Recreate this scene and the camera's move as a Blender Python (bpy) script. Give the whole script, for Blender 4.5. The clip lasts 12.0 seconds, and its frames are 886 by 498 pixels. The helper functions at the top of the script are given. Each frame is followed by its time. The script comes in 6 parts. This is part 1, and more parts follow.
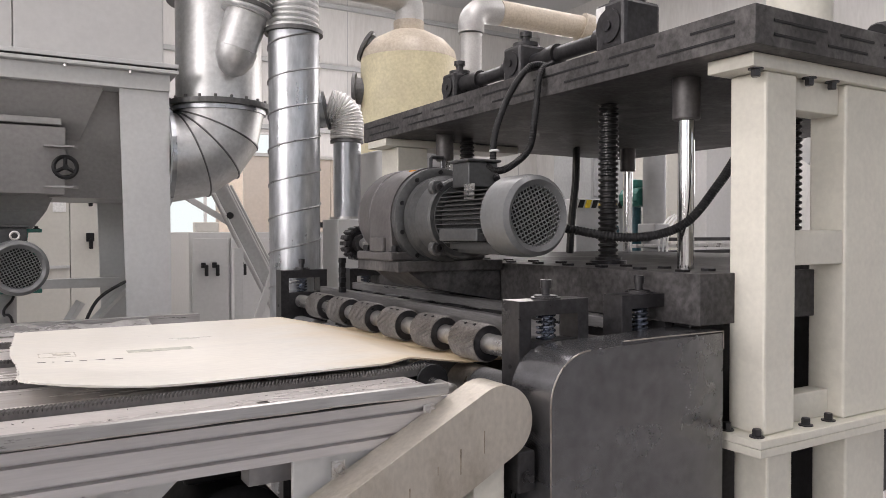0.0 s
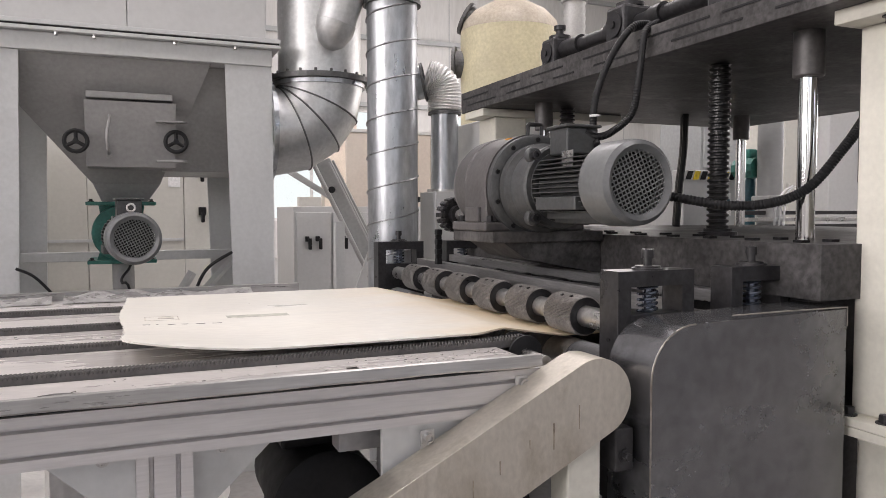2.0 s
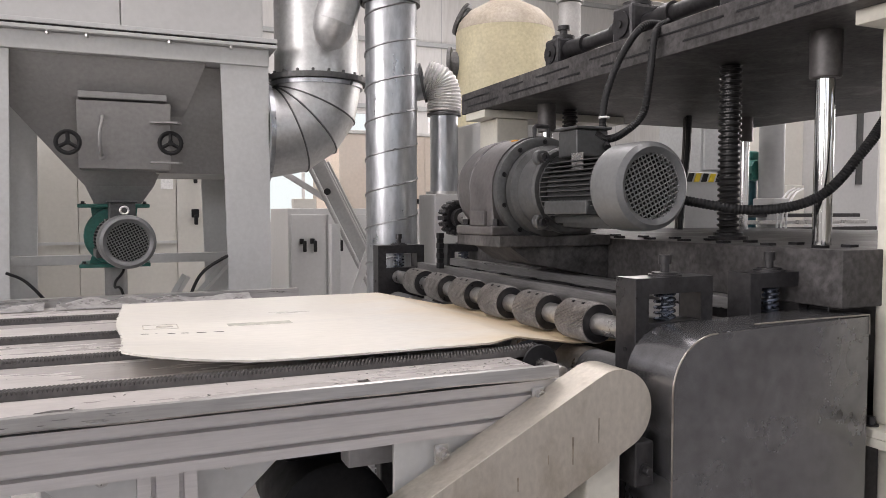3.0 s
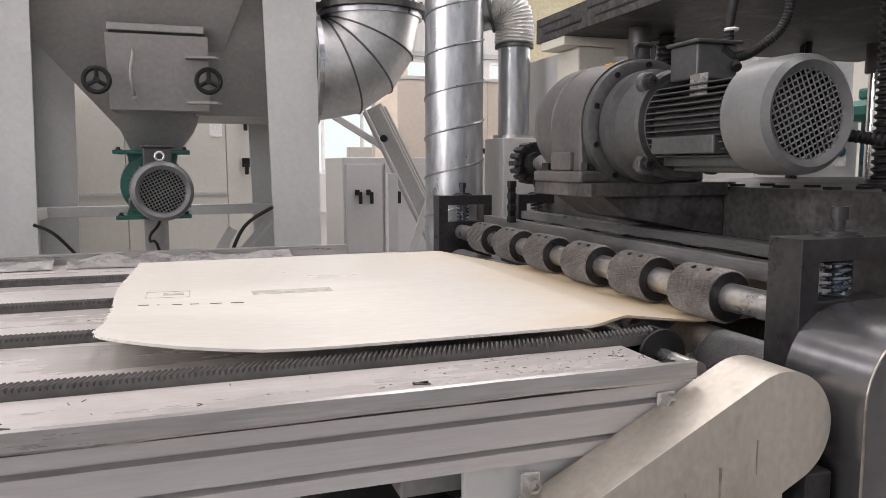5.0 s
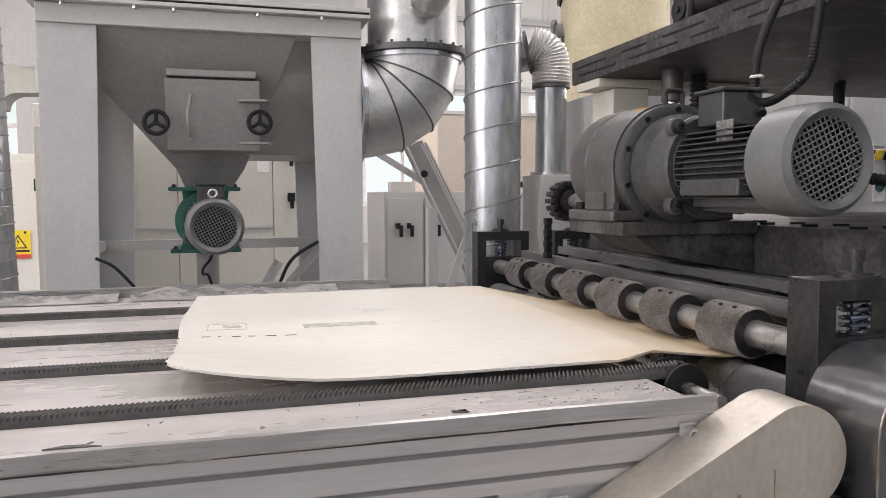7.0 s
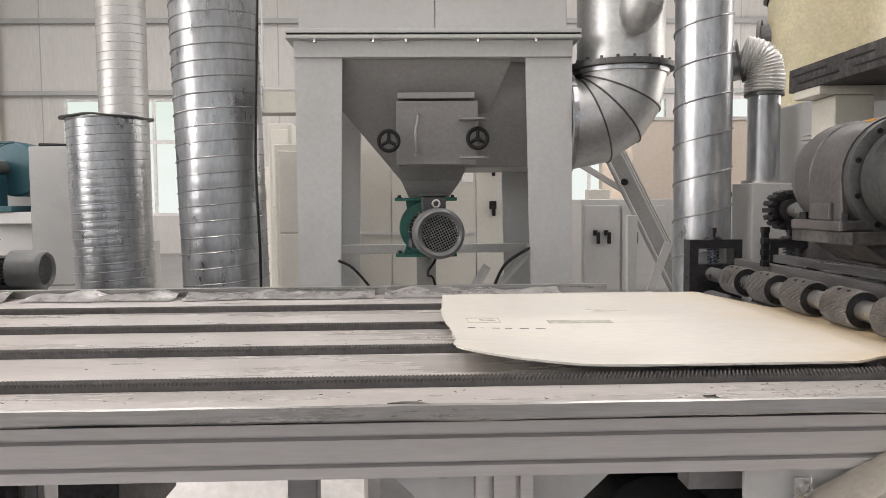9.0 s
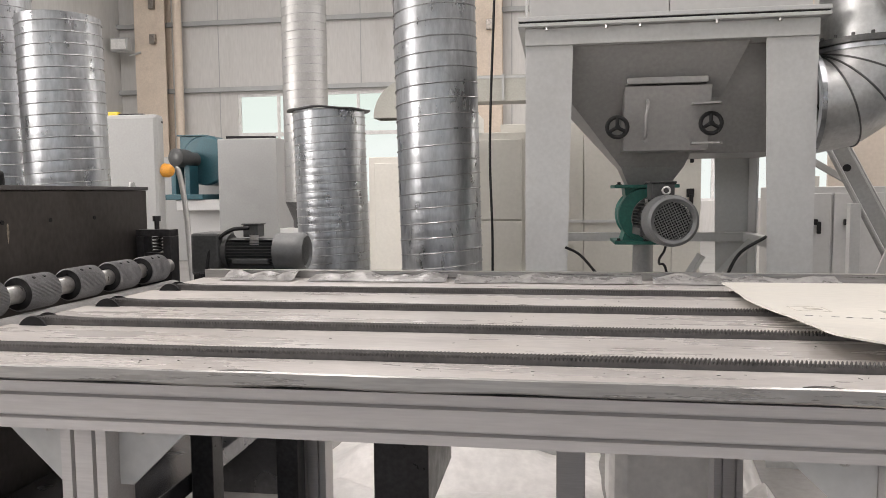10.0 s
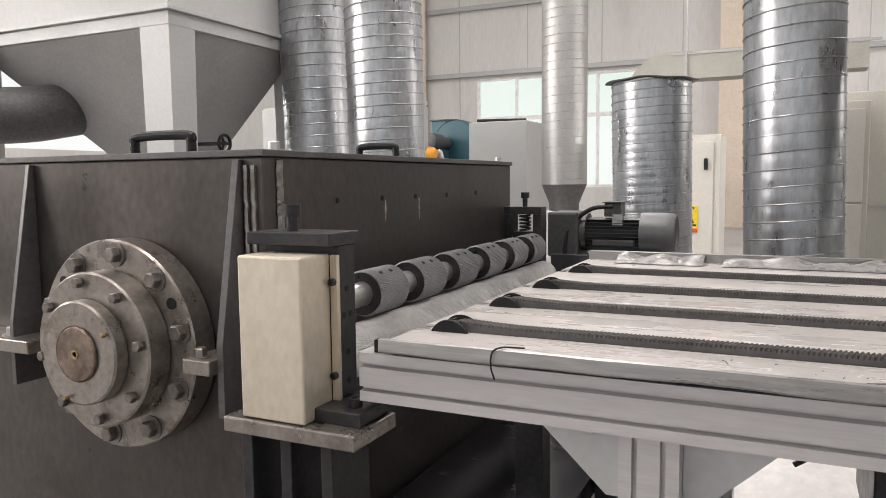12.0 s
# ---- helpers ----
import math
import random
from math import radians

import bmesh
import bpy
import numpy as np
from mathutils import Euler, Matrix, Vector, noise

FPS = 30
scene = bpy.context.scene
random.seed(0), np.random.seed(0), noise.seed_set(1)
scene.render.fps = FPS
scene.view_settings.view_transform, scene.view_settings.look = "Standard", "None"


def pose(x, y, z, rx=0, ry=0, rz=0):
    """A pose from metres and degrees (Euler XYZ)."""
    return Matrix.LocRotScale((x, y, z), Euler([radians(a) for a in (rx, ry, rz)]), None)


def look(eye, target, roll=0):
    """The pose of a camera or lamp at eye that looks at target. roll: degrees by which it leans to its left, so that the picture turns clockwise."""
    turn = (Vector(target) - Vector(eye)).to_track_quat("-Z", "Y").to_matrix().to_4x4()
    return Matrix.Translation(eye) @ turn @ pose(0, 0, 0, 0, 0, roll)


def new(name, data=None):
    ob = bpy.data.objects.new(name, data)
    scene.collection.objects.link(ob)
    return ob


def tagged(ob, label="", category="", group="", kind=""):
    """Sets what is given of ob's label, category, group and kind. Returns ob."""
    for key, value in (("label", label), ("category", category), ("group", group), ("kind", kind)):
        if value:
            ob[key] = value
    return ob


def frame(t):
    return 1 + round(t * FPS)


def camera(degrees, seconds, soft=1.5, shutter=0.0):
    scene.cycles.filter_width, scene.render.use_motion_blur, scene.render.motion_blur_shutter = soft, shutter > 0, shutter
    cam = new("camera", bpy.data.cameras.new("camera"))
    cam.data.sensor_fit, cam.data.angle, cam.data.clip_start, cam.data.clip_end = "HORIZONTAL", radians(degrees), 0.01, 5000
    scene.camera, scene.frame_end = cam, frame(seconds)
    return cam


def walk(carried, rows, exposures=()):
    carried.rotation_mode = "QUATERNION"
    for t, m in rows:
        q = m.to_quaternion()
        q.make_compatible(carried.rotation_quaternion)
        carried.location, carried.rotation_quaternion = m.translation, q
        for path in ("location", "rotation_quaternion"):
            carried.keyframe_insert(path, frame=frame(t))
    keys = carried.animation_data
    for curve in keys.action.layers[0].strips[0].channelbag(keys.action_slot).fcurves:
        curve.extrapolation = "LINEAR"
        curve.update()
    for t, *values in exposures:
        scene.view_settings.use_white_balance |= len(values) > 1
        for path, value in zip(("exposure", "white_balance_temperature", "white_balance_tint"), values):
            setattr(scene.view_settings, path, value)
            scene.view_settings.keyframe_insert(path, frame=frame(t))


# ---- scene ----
cam = camera(62.0, 12.0, 0.65)
PATH = [
    (0, (0.237, 0.004, 1.211), (1.254, 1.726, 1.169), -0.1),
    (0.5, (0.198, -0.063, 1.192), (1.195, 1.669, 1.132), -0.1),
    (1, (0.199, -0.024, 1.191), (1.051, 1.784, 1.118), -0.1),
    (1.5, (0.175, -0.011, 1.187), (0.94, 1.835, 1.121), -0.1),
    (2, (0.274, 0.039, 1.189), (1.045, 1.882, 1.086), -0.1),
    (2.5, (0.267, 0.043, 1.197), (1.053, 1.88, 1.095), -0.1),
    (2.7, (0.252, 0.056, 1.198), (1.046, 1.889, 1.101), -0.1),
    (4.3, (0.36, 0.414, 1.169), (1.082, 2.265, 0.945), 0.2),
    (4.5, (0.372, 0.437, 1.166), (1.056, 2.3, 0.915), 0.1),
    (5, (0.37, 0.46, 1.17), (1.011, 2.341, 0.944), -0.1),
    (5.5, (0.364, 0.46, 1.174), (0.986, 2.35, 0.978), -0.0),
    (6, (0.366, 0.451, 1.174), (0.963, 2.35, 0.99), 0.0),
    (6.5, (0.375, 0.407, 1.197), (0.978, 2.306, 1.028), -0.5),
    (7, (0.344, 0.375, 1.192), (0.886, 2.295, 1.049), -0.2),
    (7.2, (0.314, 0.356, 1.203), (0.793, 2.291, 1.047), -0.5),
    (8.8, (0.149, 0.191, 1.2), (0.329, 2.178, 1.071), -0.5),
    (9, (0.189, 0.196, 1.207), (0.251, 2.191, 1.083), -0.5),
    (9.5, (0.033, 0.125, 1.203), (-0.071, 2.117, 1.06), -0.4),
    (10, (-0.204, 0.139, 1.202), (-0.511, 2.11, 1.051), -0.5),
    (10.5, (-0.559, 0.214, 1.2), (-1.104, 2.13, 1.02), -0.5),
    (11, (-0.77, 0.241, 1.187), (-1.548, 2.073, 0.994), -0.7),
    (11.5, (-0.798, 0.251, 1.172), (-1.648, 2.051, 0.98), -0.8),
    (12, (-0.828, 0.223, 1.173), (-1.68, 2.023, 0.987), -0.6),
]
walk(cam, [(t, look(eye, target, roll)) for t, eye, target, roll in PATH], [(0, 0.38, 6750, 18), (7.2, 0.36, 6750, 18), (8.8, 0.28, 6950, 15), (12, 0.36, 6900, 15)])


# ---- world, sun, large lights ----
world = bpy.data.worlds.new("daylight")
world.use_nodes = True
scene.world = world
wn = world.node_tree.nodes
sky = wn.new("ShaderNodeTexSky")
sky.sky_type = "NISHITA"
sky.sun_disc = False
sky.sun_elevation, sky.sun_rotation = radians(50), radians(200)
world.node_tree.links.new(sky.outputs[0], wn["Background"].inputs[0])
wn["Background"].inputs[1].default_value = 0.12
sun = bpy.data.lights.new("sun", "SUN")
sun.energy, sun.angle, sun.color = 1.0, radians(12), (1.0, 0.97, 0.93)
new("sun", sun).matrix_world = look((0, 0, 20), (3.0, 7.0, 0))


def skylight(x, y, z, w, d, power):
    li = bpy.data.lights.new("skylight", "AREA")
    li.shape, li.size, li.size_y, li.energy = "RECTANGLE", w, d, power
    li.color = (1.0, 0.985, 0.965)
    new("skylight", li).matrix_world = pose(x, y, z)


for sx, sy in ((-9.0, 2.0), (-3.0, 2.0), (3.0, 2.0), (9.0, 2.0), (-9.0, 11.0), (-3.0, 11.0), (3.0, 11.0), (9.0, 11.0)):
    skylight(sx, sy, 8.02, 1.4, 8.0, 215)
for sx in (-8.0, -2.5, 3.0, 8.5):
    li = bpy.data.lights.new("window_light", "AREA")
    li.shape, li.size, li.size_y, li.energy = "RECTANGLE", 3.6, 2.4, 14
    li.color = (0.97, 0.985, 1.0)
    new("window_light", li).matrix_world = pose(sx, -8.95, 3.4, 90, 0, 0)

for sy in (-3.5, 4.0):
    li = bpy.data.lights.new("window_light", "AREA")
    li.shape, li.size, li.size_y, li.energy = "RECTANGLE", 3.0, 5.0, 430
    li.color = (1.0, 0.99, 0.97)
    new("window_light", li).matrix_world = pose(-11.98, sy, 3.7, 0, -90, 0)

# Added fill lamps, hung well inside the east wall to brighten +x faces.
for sy in (6.0, 14.0):
    li = bpy.data.lights.new("window_light", "AREA")
    li.shape, li.size, li.size_y, li.energy = "RECTANGLE", 2.3, 6.0, 230
    li.color = (1.0, 0.99, 0.97)
    new("window_light", li).matrix_world = pose(11.98, sy, 3.05, 0, 90, 0)


# ---- materials ----
def mat(name, color, rough=0.5, metal=0.0, var=0.15, scale=6.0, bump=0.0, bscale=60.0, stain=None, stain_amt=0.0, stain_scale=2.5, stretch=(1, 1, 1), rvar=0.1, spec=0.5):
    m = bpy.data.materials.new(name)
    m.use_nodes = True
    nt = m.node_tree
    n, l = nt.nodes, nt.links
    b = n["Principled BSDF"]
    b.inputs["Metallic"].default_value = metal
    b.inputs["Specular IOR Level"].default_value = spec
    tc = n.new("ShaderNodeTexCoord")
    mp = n.new("ShaderNodeMapping")
    mp.inputs["Scale"].default_value = stretch
    l.new(tc.outputs["Object"], mp.inputs[0])
    oi = n.new("ShaderNodeObjectInfo")
    big = n.new("ShaderNodeTexNoise")
    big.inputs["Scale"].default_value = scale
    big.inputs["Detail"].default_value = 6
    big.inputs["Roughness"].default_value = 0.65
    l.new(mp.outputs[0], big.inputs["Vector"])
    fine = n.new("ShaderNodeTexNoise")
    fine.inputs["Scale"].default_value = bscale
    fine.inputs["Detail"].default_value = 4
    l.new(mp.outputs[0], fine.inputs["Vector"])
    ramp = n.new("ShaderNodeMapRange")
    ramp.inputs[1].default_value, ramp.inputs[2].default_value = 0.3, 0.7
    ramp.inputs[3].default_value, ramp.inputs[4].default_value = 1 - var, 1 + var
    l.new(big.outputs[0], ramp.inputs[0])
    r2 = n.new("ShaderNodeMapRange")
    r2.inputs[1].default_value, r2.inputs[2].default_value = 0.3, 0.7
    r2.inputs[3].default_value, r2.inputs[4].default_value = 1 - var * 0.9, 1 + var * 0.9
    l.new(fine.outputs[0], r2.inputs[0])
    mul = n.new("ShaderNodeMath")
    mul.operation = "MULTIPLY"
    l.new(ramp.outputs[0], mul.inputs[0])
    l.new(r2.outputs[0], mul.inputs[1])
    r3 = n.new("ShaderNodeMapRange")
    r3.inputs[3].default_value, r3.inputs[4].default_value = 0.95, 1.05
    l.new(oi.outputs["Random"], r3.inputs[0])
    mul2 = n.new("ShaderNodeMath")
    mul2.operation = "MULTIPLY"
    l.new(mul.outputs[0], mul2.inputs[0])
    l.new(r3.outputs[0], mul2.inputs[1])
    vm = n.new("ShaderNodeVectorMath")
    vm.operation = "SCALE"
    vm.inputs[0].default_value = color
    l.new(mul2.outputs[0], vm.inputs["Scale"])
    out = vm.outputs[0]
    if stain:
        st = n.new("ShaderNodeTexNoise")
        st.inputs["Scale"].default_value = stain_scale
        st.inputs["Detail"].default_value = 8
        st.inputs["Roughness"].default_value = 0.7
        st.inputs["Distortion"].default_value = 0.6
        l.new(mp.outputs[0], st.inputs["Vector"])
        sr = n.new("ShaderNodeMapRange")
        sr.inputs[1].default_value, sr.inputs[2].default_value = 0.52, 0.72
        sr.inputs[4].default_value = stain_amt
        l.new(st.outputs[0], sr.inputs[0])
        mx = n.new("ShaderNodeMix")
        mx.data_type = "RGBA"
        l.new(sr.outputs[0], mx.inputs["Factor"])
        l.new(out, mx.inputs["A"])
        mx.inputs["B"].default_value = (*stain, 1)
        out = mx.outputs["Result"]
    l.new(out, b.inputs["Base Color"])
    rr = n.new("ShaderNodeMapRange")
    rr.inputs[1].default_value, rr.inputs[2].default_value = 0.3, 0.7
    rr.inputs[3].default_value, rr.inputs[4].default_value = max(rough - rvar, 0.03), min(rough + rvar, 1)
    l.new(big.outputs[0], rr.inputs[0])
    l.new(rr.outputs[0], b.inputs["Roughness"])
    if bump:
        bp = n.new("ShaderNodeBump")
        bp.inputs["Strength"].default_value = bump
        bp.inputs["Distance"].default_value = 0.002
        l.new(fine.outputs[0], bp.inputs["Height"])
        l.new(bp.outputs[0], b.inputs["Normal"])
    return m


# Zinc mottling; the upright bluish streaks also paint reflected bands into the colour.
GALV = mat("galvanised_steel", (0.43, 0.445, 0.465), 0.34, 0.88, 0.16, 9, 0.03, 30, (0.27, 0.285, 0.305), 0.6, 7, (1.6, 1.6, 0.5), rvar=0.12)
GALV_PALE = mat("pale_galvanised_sheet", (0.60, 0.605, 0.605), 0.42, 0.72, 0.10, 7, 0.05, 60, (0.46, 0.46, 0.455), 0.6, 5, rvar=0.12)
GALV_FAR = mat("dusty_galvanised_steel", (0.40, 0.40, 0.395), 0.42, 0.6, 0.08, 5, 0.05, 50, (0.34, 0.335, 0.325), 0.4, 3)
DUCT_SEAM = mat("duct_seam", (0.36, 0.365, 0.37), 0.34, 0.8, 0.15, 20)
DARK_BAND = mat("blackened_flange", (0.12, 0.12, 0.12), 0.5, 0.5, 0.2, 20, 0.2)
ALU = mat("anodised_aluminium", (0.60, 0.58, 0.575), 0.40, 0.4, 0.06, 3, 0.05, 90, (0.45, 0.44, 0.44), 0.3, 5, (0.2, 3, 3))
SLOT = mat("profile_slot", (0.33, 0.32, 0.32), 0.55, 0.3, 0.1, 8)
PLATE = mat("dusty_table_plate", (0.60, 0.568, 0.545), 0.30, 0.25, 0.09, 5, 0.10, 110, (0.40, 0.375, 0.355), 0.75, 2.2, (0.35, 1.6, 1), rvar=0.12)
LIP = mat("bent_sheet_lip", (0.40, 0.39, 0.38), 0.33, 0.7, 0.15, 9, 0.10, 60, (0.22, 0.21, 0.20), 0.5, 5, (0.25, 2, 4))
STAINLESS = mat("brushed_stainless", (0.58, 0.54, 0.475), 0.38, 0.75, 0.09, 4.0, 0.03, 90, (0.33, 0.28, 0.21), 0.6, 5.5, (1.2, 1.2, 0.7), rvar=0.14)
# Warm tint and soft blotches put the box's reflections into its colour.
BOX_STEEL = mat("pale_brushed_stainless", (0.68, 0.615, 0.51), 0.40, 0.65, 0.07, 4.0, 0.03, 90, (0.52, 0.44, 0.33), 0.55, 7, (1, 1, 0.6), rvar=0.12)
STEEL = mat("turned_steel", (0.55, 0.54, 0.53), 0.32, 0.9, 0.15, 12, 0.1, 120, (0.36, 0.33, 0.3), 0.4, 9)
RUSTY = mat("machined_flange_steel", (0.30, 0.275, 0.25), 0.33, 0.75, 0.18, 14, 0.15, 70, (0.10, 0.065, 0.048), 0.9, 7)
RUST_CAP = mat("rusted_shaft_end", (0.20, 0.15, 0.12), 0.42, 0.6, 0.35, 22, 0.2, 60, (0.09, 0.055, 0.04), 0.7, 14)
BOLT_DARK = mat("dull_bolt_steel", (0.19, 0.172, 0.158), 0.4, 0.7, 0.25, 20, 0.1, 90)
CHROME = mat("chromed_rod", (0.7, 0.7, 0.7), 0.1, 1.0, 0.05, 5)
ROLLER = mat("bright_worn_roller", (0.66, 0.65, 0.64), 0.38, 0.5, 0.12, 12, 0.1, 90, (0.5, 0.48, 0.46), 0.4, 8)
BLACK_STEEL = mat("black_bracket_steel", (0.036, 0.035, 0.037), 0.36, 0.35, 0.3, 15, 0.1, 80, spec=0.45)
CRUSHER = mat("stained_crusher_steel", (0.082, 0.073, 0.068), 0.36, 0.7, 0.16, 4, 0.06, 60, (0.042, 0.031, 0.025), 0.7, 3.0, (1, 1, 0.6), spec=0.5)
DRIP = mat("dried_oil_drip", (0.36, 0.31, 0.245), 0.4, 0.5, 0.3, 30)
GUARD = mat("dark_painted_sheet", (0.185, 0.186, 0.195), 0.25, 0.8, 0.15, 3, 0.04, 40, (0.13, 0.127, 0.125), 0.3, 4.0, spec=0.5, rvar=0.06)
SLAB = mat("oiled_press_plate", (0.072, 0.069, 0.069), 0.55, 0.25, 0.35, 8, 0.12, 70, (0.24, 0.232, 0.226), 0.7, 3.6, spec=0.18)
KNURL = mat("knurled_wheel", (0.20, 0.188, 0.18), 0.45, 0.45, 0.3, 24, 0.2, 140, (0.09, 0.085, 0.08), 0.5, 12)
KNURL_GREY = mat("grey_knurled_wheel", (0.30, 0.30, 0.305), 0.45, 0.6, 0.2, 20, 0.3, 220)
RUBBER = mat("grey_belt_rubber", (0.085, 0.080, 0.078), 0.55, 0.0, 0.25, 9, 0.2, 90, (0.17, 0.16, 0.155), 0.4, 8)
BLACK = mat("black_rubber", (0.012, 0.012, 0.013), 0.5, 0.0, 0.25, 14, 0.1, 90, spec=0.3)
MOTOR = mat("grey_motor_paint", (0.14, 0.145, 0.147), 0.40, 0.1, 0.10, 10, 0.12, 90, (0.19, 0.186, 0.18), 0.4, 6)
GEAR = mat("dusty_gearbox_paint", (0.092, 0.086, 0.086), 0.42, 0.15, 0.2, 9, 0.15, 80, (0.15, 0.14, 0.134), 0.6, 4)
MOTOR_DARK = mat("dark_motor_paint", (0.066, 0.068, 0.069), 0.40, 0.12, 0.2, 10, 0.1, 90, (0.13, 0.124, 0.12), 0.4, 8)
RAIL_GREY = mat("dull_grey_rail", (0.24, 0.235, 0.235), 0.35, 0.6, 0.15, 8, 0.08, 90, (0.13, 0.125, 0.122), 0.5, 4, (3, 0.4, 3))
TEAL = mat("green_valve_paint", (0.025, 0.155, 0.125), 0.42, 0.0, 0.2, 12, 0.2, 70, (0.06, 0.2, 0.17), 0.4, 6)
BLUE = mat("blue_blower_paint", (0.022, 0.085, 0.108), 0.40, 0.1, 0.25, 5, 0.05, 50)
HOPPER = mat("grey_hopper_paint", (0.325, 0.318, 0.312), 0.42, 0.1, 0.09, 2.5, 0.05, 60, (0.36, 0.352, 0.348), 0.35, 2)
POST = mat("light_grey_frame_paint", (0.55, 0.555, 0.55), 0.42, 0.05, 0.05, 3, 0.05, 60, (0.42, 0.415, 0.40), 0.35, 2.5)
WHITE_BOX = mat("off_white_panel_paint", (0.53, 0.53, 0.525), 0.45, 0.0, 0.04, 1.5, 0.03, 40, (0.45, 0.45, 0.44), 0.3, 1.2)
CREAM = mat("cream_frame_paint", (0.66, 0.64, 0.565), 0.42, 0.0, 0.05, 5, 0.08, 70, (0.48, 0.46, 0.40), 0.35, 3.5)
CABINET = mat("cream_cabinet_paint", (0.63, 0.615, 0.565), 0.45, 0.0, 0.04, 1.2, 0.04, 40, (0.52, 0.50, 0.45), 0.3, 1.5)
# Grey puts the shade on the pale cabinets into their colour; column shares it.
MACHINE_GREY = mat("shade_toned_machine_paint", (0.33, 0.335, 0.33), 0.45, 0.0, 0.05, 1.5, 0.04, 40, (0.27, 0.27, 0.265), 0.35, 1.5)
DUCT_CREAM = mat("dusty_cream_duct", (0.36, 0.36, 0.325), 0.5, 0.1, 0.1, 2, 0.05, 40, (0.27, 0.265, 0.235), 0.4, 2)
TANK_Y = mat("yellow_fibreglass", (0.56, 0.51, 0.34), 0.45, 0.0, 0.12, 3, 0.1, 40, (0.46, 0.40, 0.29), 0.5, 2)
TANK_TOP = mat("brown_fibreglass_dome", (0.40, 0.35, 0.28), 0.5, 0.0, 0.15, 4, 0.1, 40)
WALL = mat("wall_panel", (0.56, 0.555, 0.54), 0.6, 0.0, 0.06, 0.6, 0.05, 14, (0.40, 0.385, 0.36), 0.55, 0.9, (1.4, 1, 0.25))
BEIGE = mat("beige_partition_paint", (0.52, 0.46, 0.405), 0.55, 0.0, 0.06, 0.9, 0.04, 30, (0.62, 0.58, 0.53), 0.5, 0.7)
BEAM = mat("grey_beam", (0.38, 0.39, 0.39), 0.5, 0.1, 0.08, 2)
PEACH = mat("peach_column_paint", (0.62, 0.53, 0.44), 0.55, 0.0, 0.08, 2, 0.05, 30, (0.45, 0.36, 0.28), 0.35, 2)
CONCRETE = mat("dusty_floor", (0.27, 0.26, 0.25), 0.5, 0.0, 0.1, 1.4, 0.1, 30, (0.17, 0.16, 0.15), 0.5, 1.1)
CEIL = mat("roof_sheet", (0.55, 0.56, 0.57), 0.6, 0.0, 0.05, 1)
TARP = mat("white_plastic_film", (0.74, 0.72, 0.70), 0.38, 0.0, 0.08, 5, 0.2, 30, (0.58, 0.56, 0.54), 0.4, 4)
YELLOW = mat("warning_yellow", (0.75, 0.55, 0.03), 0.45)
RED = mat("warning_red", (0.55, 0.06, 0.04), 0.5)
INK = mat("black_ink", (0.02, 0.02, 0.02), 0.5)
PAPER = mat("white_label", (0.75, 0.75, 0.74), 0.5)
SPRING = mat("blue_spring_steel", (0.22, 0.25, 0.31), 0.28, 0.85)
ORANGE = mat("orange_paint", (0.62, 0.27, 0.03), 0.5, 0.0, 0.15, 8)
SCREW = mat("greased_screw", (0.035, 0.034, 0.034), 0.35, 0.5, 0.3, 25, 0.2)
DUST_BITS = mat("dark_scraps", (0.09, 0.085, 0.08), 0.7)
BRASS = mat("dull_brass_fitting", (0.35, 0.27, 0.14), 0.4, 0.8)


def sheet_material():
    m = mat("stained_cream_sheet", (0.70, 0.675, 0.615), 0.36, 0.0, 0.05, 3, 0.08, 60, (0.60, 0.59, 0.555), 0.5, 2.2, (0.5, 1.6, 1))
    nt = m.node_tree
    n, l = nt.nodes, nt.links
    b = n["Principled BSDF"]
    src = b.inputs["Base Color"].links[0].from_socket
    tc = n.new("ShaderNodeTexCoord")
    sep = n.new("ShaderNodeSeparateXYZ")
    l.new(tc.outputs["Object"], sep.inputs[0])
    nz = n.new("ShaderNodeTexNoise")
    nz.inputs["Scale"].default_value = 3.0
    nz.inputs["Detail"].default_value = 6
    mp = n.new("ShaderNodeMapping")
    mp.inputs["Scale"].default_value = (0.7, 2.5, 1)
    l.new(tc.outputs["Object"], mp.inputs[0])
    l.new(mp.outputs[0], nz.inputs["Vector"])
    add = n.new("ShaderNodeMath")
    add.operation = "MULTIPLY_ADD"
    l.new(nz.outputs[0], add.inputs[0])
    add.inputs[1].default_value = 0.45
    l.new(sep.outputs[0], add.inputs[2])
    mr = n.new("ShaderNodeMapRange")
    mr.interpolation_type = "SMOOTHSTEP"
    mr.inputs[1].default_value, mr.inputs[2].default_value = 1.00, 1.42
    mr.inputs[4].default_value = 0.6
    l.new(add.outputs[0], mr.inputs[0])
    mx = n.new("ShaderNodeMix")
    mx.data_type = "RGBA"
    l.new(mr.outputs[0], mx.inputs["Factor"])
    l.new(src, mx.inputs["A"])
    mx.inputs["B"].default_value = (0.66, 0.45, 0.19, 1)
    l.new(mx.outputs["Result"], b.inputs["Base Color"])
    return m


SHEET = sheet_material()


def glass_material():
    m = bpy.data.materials.new("window_glass")
    m.use_nodes = True
    b = m.node_tree.nodes["Principled BSDF"]
    b.inputs["Base Color"].default_value = (0.95, 1.0, 0.98, 1)
    b.inputs["Transmission Weight"].default_value = 1.0
    b.inputs["Roughness"].default_value = 0.25
    b.inputs["IOR"].default_value = 1.05
    return m


GLASS = glass_material()


